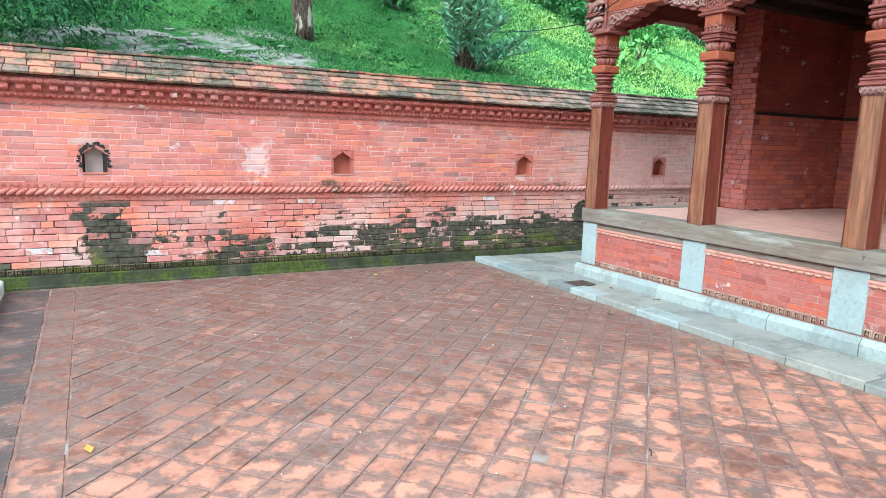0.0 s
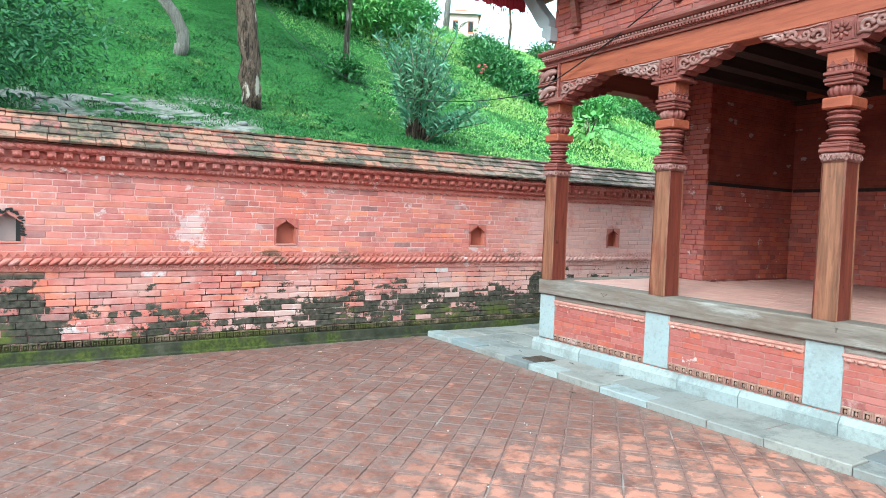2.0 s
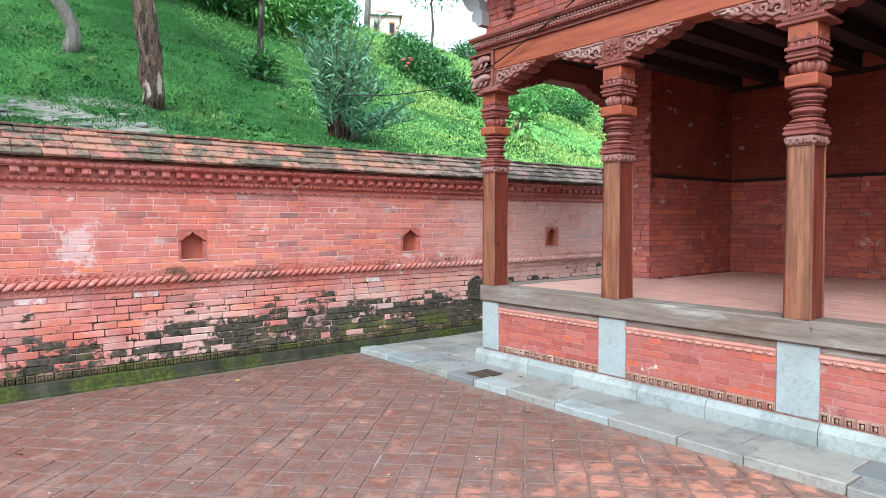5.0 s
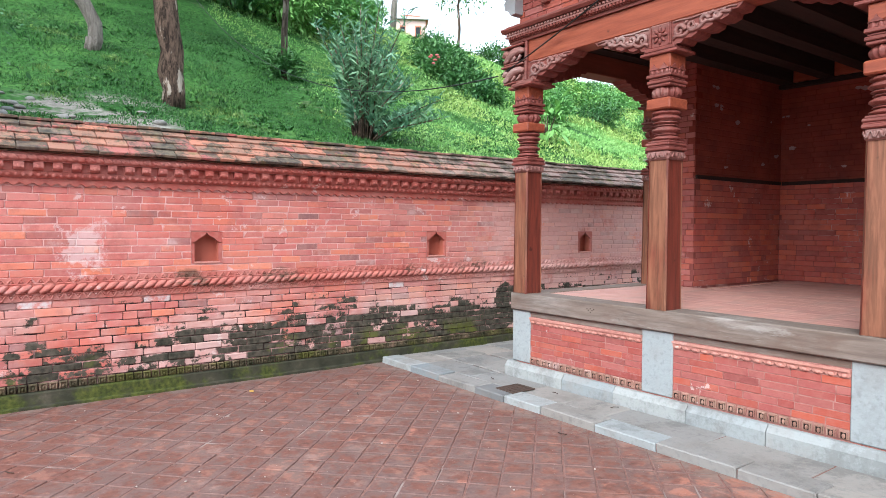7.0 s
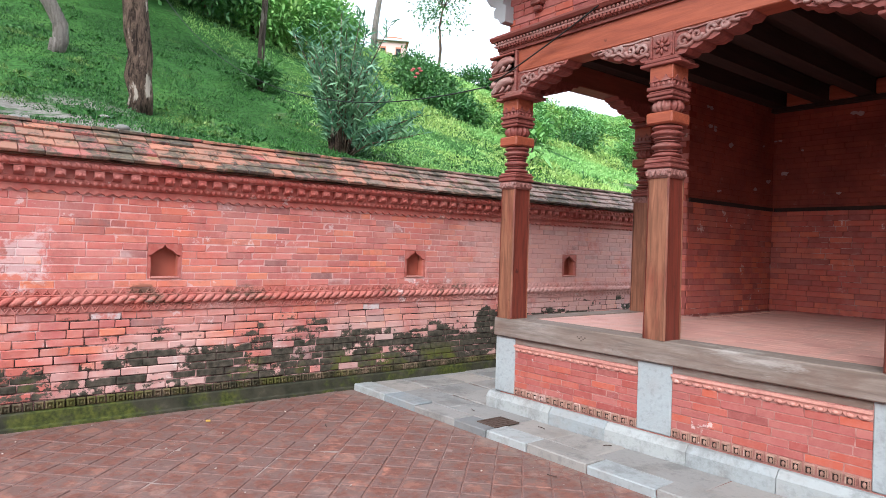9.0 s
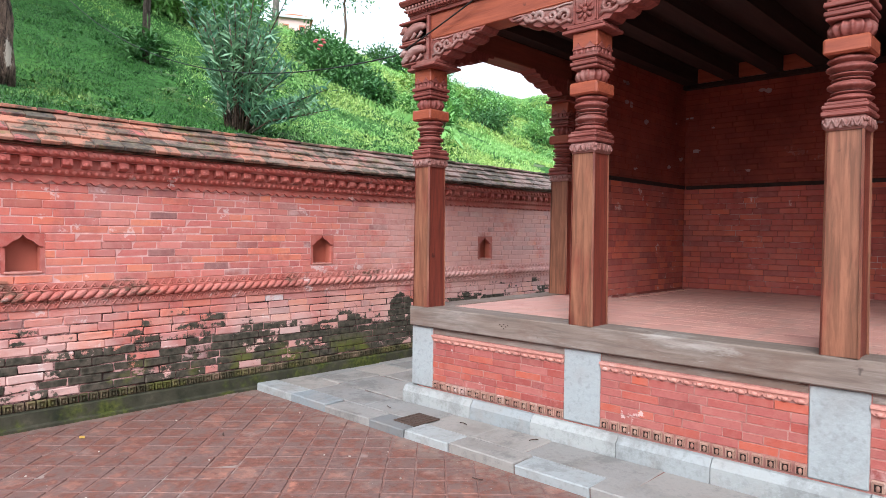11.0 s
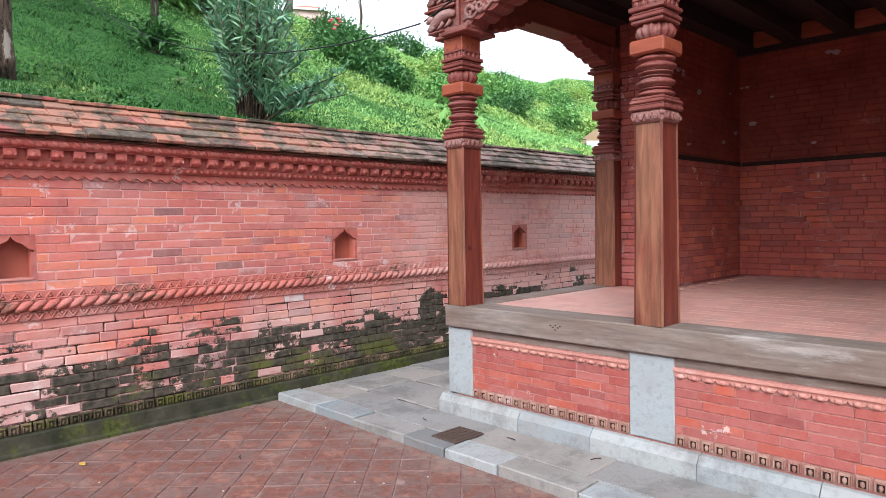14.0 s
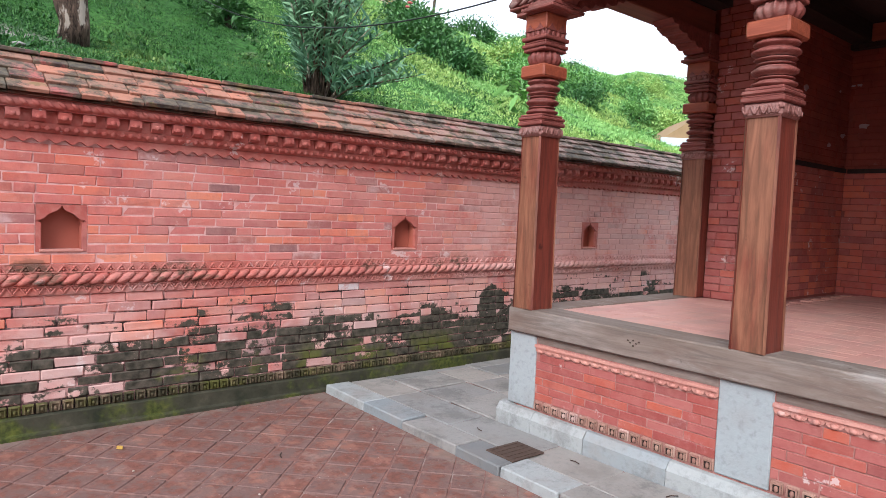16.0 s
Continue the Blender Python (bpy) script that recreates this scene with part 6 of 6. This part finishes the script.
s.prism([(EAVE_Y + 0.03, EAVE_Z - 0.003), (7.43, EAVE_Z - 0.003), (7.62, EAVE_Z + 0.02), (RIDGE_Y + 0.01, RIDGE_Z - 0.012)], "x", -8, 17)
coping = structure("roof_coping", s, M_ROOF, "weathered tiled coping on top of the brick wall", "coping")
rng = random.Random(9)
tiles = []
for k in range(6):
    s = Shape()
    s.soft_box(0, 0.2, 0, 0.15, 0, 0.026, 0.004, 0.003, rng)
    tiles.append(s.mesh("roof_tile", M_ROOF))
slope = math.atan2(RIDGE_Z - EAVE_Z, RIDGE_Y - EAVE_Y)
length = math.hypot(RIDGE_Z - EAVE_Z, RIDGE_Y - EAVE_Y)
for row in range(4):
    u = row * length / 4
    y, z = EAVE_Y + u * math.cos(slope), EAVE_Z + u * math.sin(slope)
    x = -1.6 + (0.1 if row % 2 else 0) + rng.uniform(-0.03, 0.03)
    while x < 12:
        L = rng.uniform(0.15, 0.225)
        at = (x + 0.002, y + rng.uniform(-0.004, 0.004), z + rng.uniform(0.004, 0.010))
        piece("roof_tile", rng.choice(tiles), coping, at, ((L - 0.005) / 0.2, 1, 1), (slope - 0.15 + rng.uniform(-0.015, 0.015), rng.uniform(-0.006, 0.006), rng.uniform(-0.010, 0.010)))
        x += L
x = -1.6
while x < 12:
    L = rng.uniform(0.18, 0.24)
    piece("ridge_tile", tiles[0], coping, (x, RIDGE_Y - 0.045, RIDGE_Z + 0.008 + rng.uniform(-0.004, 0.004)), ((L - 0.005) / 0.2, 0.85, 0.9), (rng.uniform(-0.02, 0.05), 0, 0))
    x += L

# ---- bricks of the boundary wall ----
rng = random.Random(31)
sound, worn = [], []
for k in range(8):
    s = Shape()
    s.soft_box(0, 0.2, 0, 0.03, 0, 0.056, 0.004, 0.0022, rng)
    sound.append(s.mesh("brick", M_BRICK))
    s = Shape()
    s.soft_box(0, 0.2, 0, 0.03, 0, 0.056, 0.006, 0.0032, rng)
    worn.append(s.mesh("brick", M_BRICK))
rest = Shape()


def wall_bricks(z0, z1, count, old):
    for a, b, c0, c1 in courses(rng, -1.3, 11.0, z0, z1, count, 0.215, 0.17, 0.12):
        for cx in NICHES:
            if c1 > 1.050 and c0 < 1.312 and b > cx - 0.130 and a < cx + 0.130:
                if a < cx - 0.130:
                    b = cx - 0.130
                elif b > cx + 0.130:
                    a = cx + 0.130
                else:
                    b = a
        if b - a < 0.03:
            continue
        gap = rng.uniform(0.003, 0.009) if old else rng.uniform(0.003, 0.007)
        out = WALL_Y + (rng.uniform(-0.006, 0.004) if old else rng.uniform(-0.0022, 0.0020))
        if 2.1 < a < 4.55:
            piece("brick", rng.choice(worn if old else sound), wall, (a + gap / 2, out, c0 + gap / 2), ((b - a - gap) / 0.2, 1, (c1 - c0 - gap) / 0.056))
        else:
            rest.soft_box(a + gap / 2, b - gap / 2, out, out + 0.03, c0 + gap / 2, c1 - gap / 2, 0.004, 0.003 if old else 0.0018, rng)


wall_bricks(0.181, 0.799, 10, True)
wall_bricks(0.977, 1.662, 12, False)
ob = stuff("wall_bricks", rest.mesh("wall_bricks", M_BRICK), "red bricks of the boundary wall's further stretches", "")
ob.parent = wall

# ---- paving slabs ----
rng = random.Random(77)


def slab(x0, x1, y0, y1, top, name="paving_slab", mat=M_SLAB, low=0.03):
    s = Shape()
    s.soft_box(x0 + 0.004, x1 - 0.004, y0 + 0.004, y1 - 0.004, low, top + rng.uniform(-0.004, 0.004), 0.007, 0.004, rng)
    ob = new(name, s.mesh(name, mat))
    ob.parent = pave
    return ob


y = 6.98
while y > -1.5:
    L = rng.uniform(0.36, 0.56)
    slab(4.415 + rng.uniform(-0.006, 0.006), 4.625, y - L, y, 0.052, "kerb_stone", M_STONE if rng.random() < 0.3 else M_SLAB, -0.06)
    y -= L
y = 6.98
while y > -1.5:
    L = rng.uniform(0.40, 0.75)
    slab(4.63, 4.952, y - L, y, 0.046)
    y -= L
x = 4.955
while x < 10:
    W = rng.uniform(0.35, 0.62)
    y = 5.725
    while y < 6.95:
        L = min(rng.uniform(0.24, 0.5), 6.985 - y)
        if L > 0.04:
            slab(x, x + W, y, y + L, 0.046)
        y += L
    x += W

# ---- terracotta floor tiles, laid at 45 degrees, with a border of two straight rows ----
rng = random.Random(55)
U, V = 0.1705, 0.183
tile_meshes = []
for k in range(8):
    s = Shape()
    s.soft_box(-U / 2 + 0.0036, U / 2 - 0.0036, -V / 2 + 0.0050, V / 2 - 0.0050, -0.03, 0.0, 0.004, 0.0030, rng)
    tile_meshes.append(s)
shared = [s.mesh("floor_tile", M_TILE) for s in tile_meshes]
ang = radians(44.3)
du, dv = Vector((math.sin(ang), -math.cos(ang), 0)), Vector((math.cos(ang), math.sin(ang), 0))
rest = Shape()


def inside(p):
    return 0.085 < p.x < 4.41 and -3.5 < p.y < 6.98


def clipped(poly):
    """The part of a tile that lies inside the border lines."""
    for ax, lim, sign in ((0, 0.085, 1), (0, 4.41, -1), (1, 6.98, -1), (1, -3.5, 1)):
        out = []
        for a, b in zip(poly, poly[1:] + poly[:1]):
            da, db = sign * (a[ax] - lim), sign * (b[ax] - lim)
            if da >= 0:
                out.append(a)
            if da * db < 0:
                out.append(a.lerp(b, da / (da - db)))
        poly = out
        if len(poly) < 3:
            return []
    return poly


count = 0
for i in range(-60, 60):
    for k in range(-40, 70):
        c = du * (0.020 + (i + 0.5) * U) + dv * (3.974 + (k + 0.5 - 21) * V + 0.006 * math.sin(i * 2.3))
        if not (-0.1 < c.x < 4.6 and -3.6 < c.y < 7.1):
            continue
        corners = [c + du * (a * U / 2) + dv * (b * V / 2) for a, b in ((-1, -1), (1, -1), (1, 1), (-1, 1))]
        lift = rng.uniform(-0.003, 0.002)
        if all(inside(q) for q in corners):
            if 1.2 < c.y < 4.1 and c.x < 3.9 and count < 300:
                count += 1
                piece("floor_tile", rng.choice(shared), court, (c.x, c.y, lift), (1, 1, 1), (rng.uniform(-0.006, 0.006), rng.uniform(-0.006, 0.006), ang - math.pi / 2))
            else:
                rot = Matrix.Rotation(ang - math.pi / 2, 3, "Z")
                t = rng.choice(tile_meshes)
                rest.add([tuple(rot @ Vector(q) + Vector((c.x, c.y, lift))) for q in t.v], t.f)
        else:
            cut = clipped(corners)
            if len(cut) > 2:
                m = sum(cut, Vector()) / len(cut)
                n = len(cut)
                cut = [m + (q - m) * (1 - min(0.3, 0.004 / max(0.01, (q - m).length))) for q in cut]
                rest.add([(q.x, q.y, z) for z in (-0.03, lift) for q in cut], [tuple(range(n)), tuple(range(n, 2 * n))] + [(k2, (k2 + 1) % n, n + (k2 + 1) % n, n + k2) for k2 in range(n)])
for x0, x1 in ((-0.125, 0.080), (-0.475, -0.13)):
    y = 6.975
    while y > -3.5:
        L = rng.uniform(0.125, 0.15)
        rest.soft_box(x0 + 0.003, x1 - 0.003, y - L + 0.003, y - 0.003, -0.03, rng.uniform(-0.003, 0.002), 0.005, 0.002, rng)
        y -= L
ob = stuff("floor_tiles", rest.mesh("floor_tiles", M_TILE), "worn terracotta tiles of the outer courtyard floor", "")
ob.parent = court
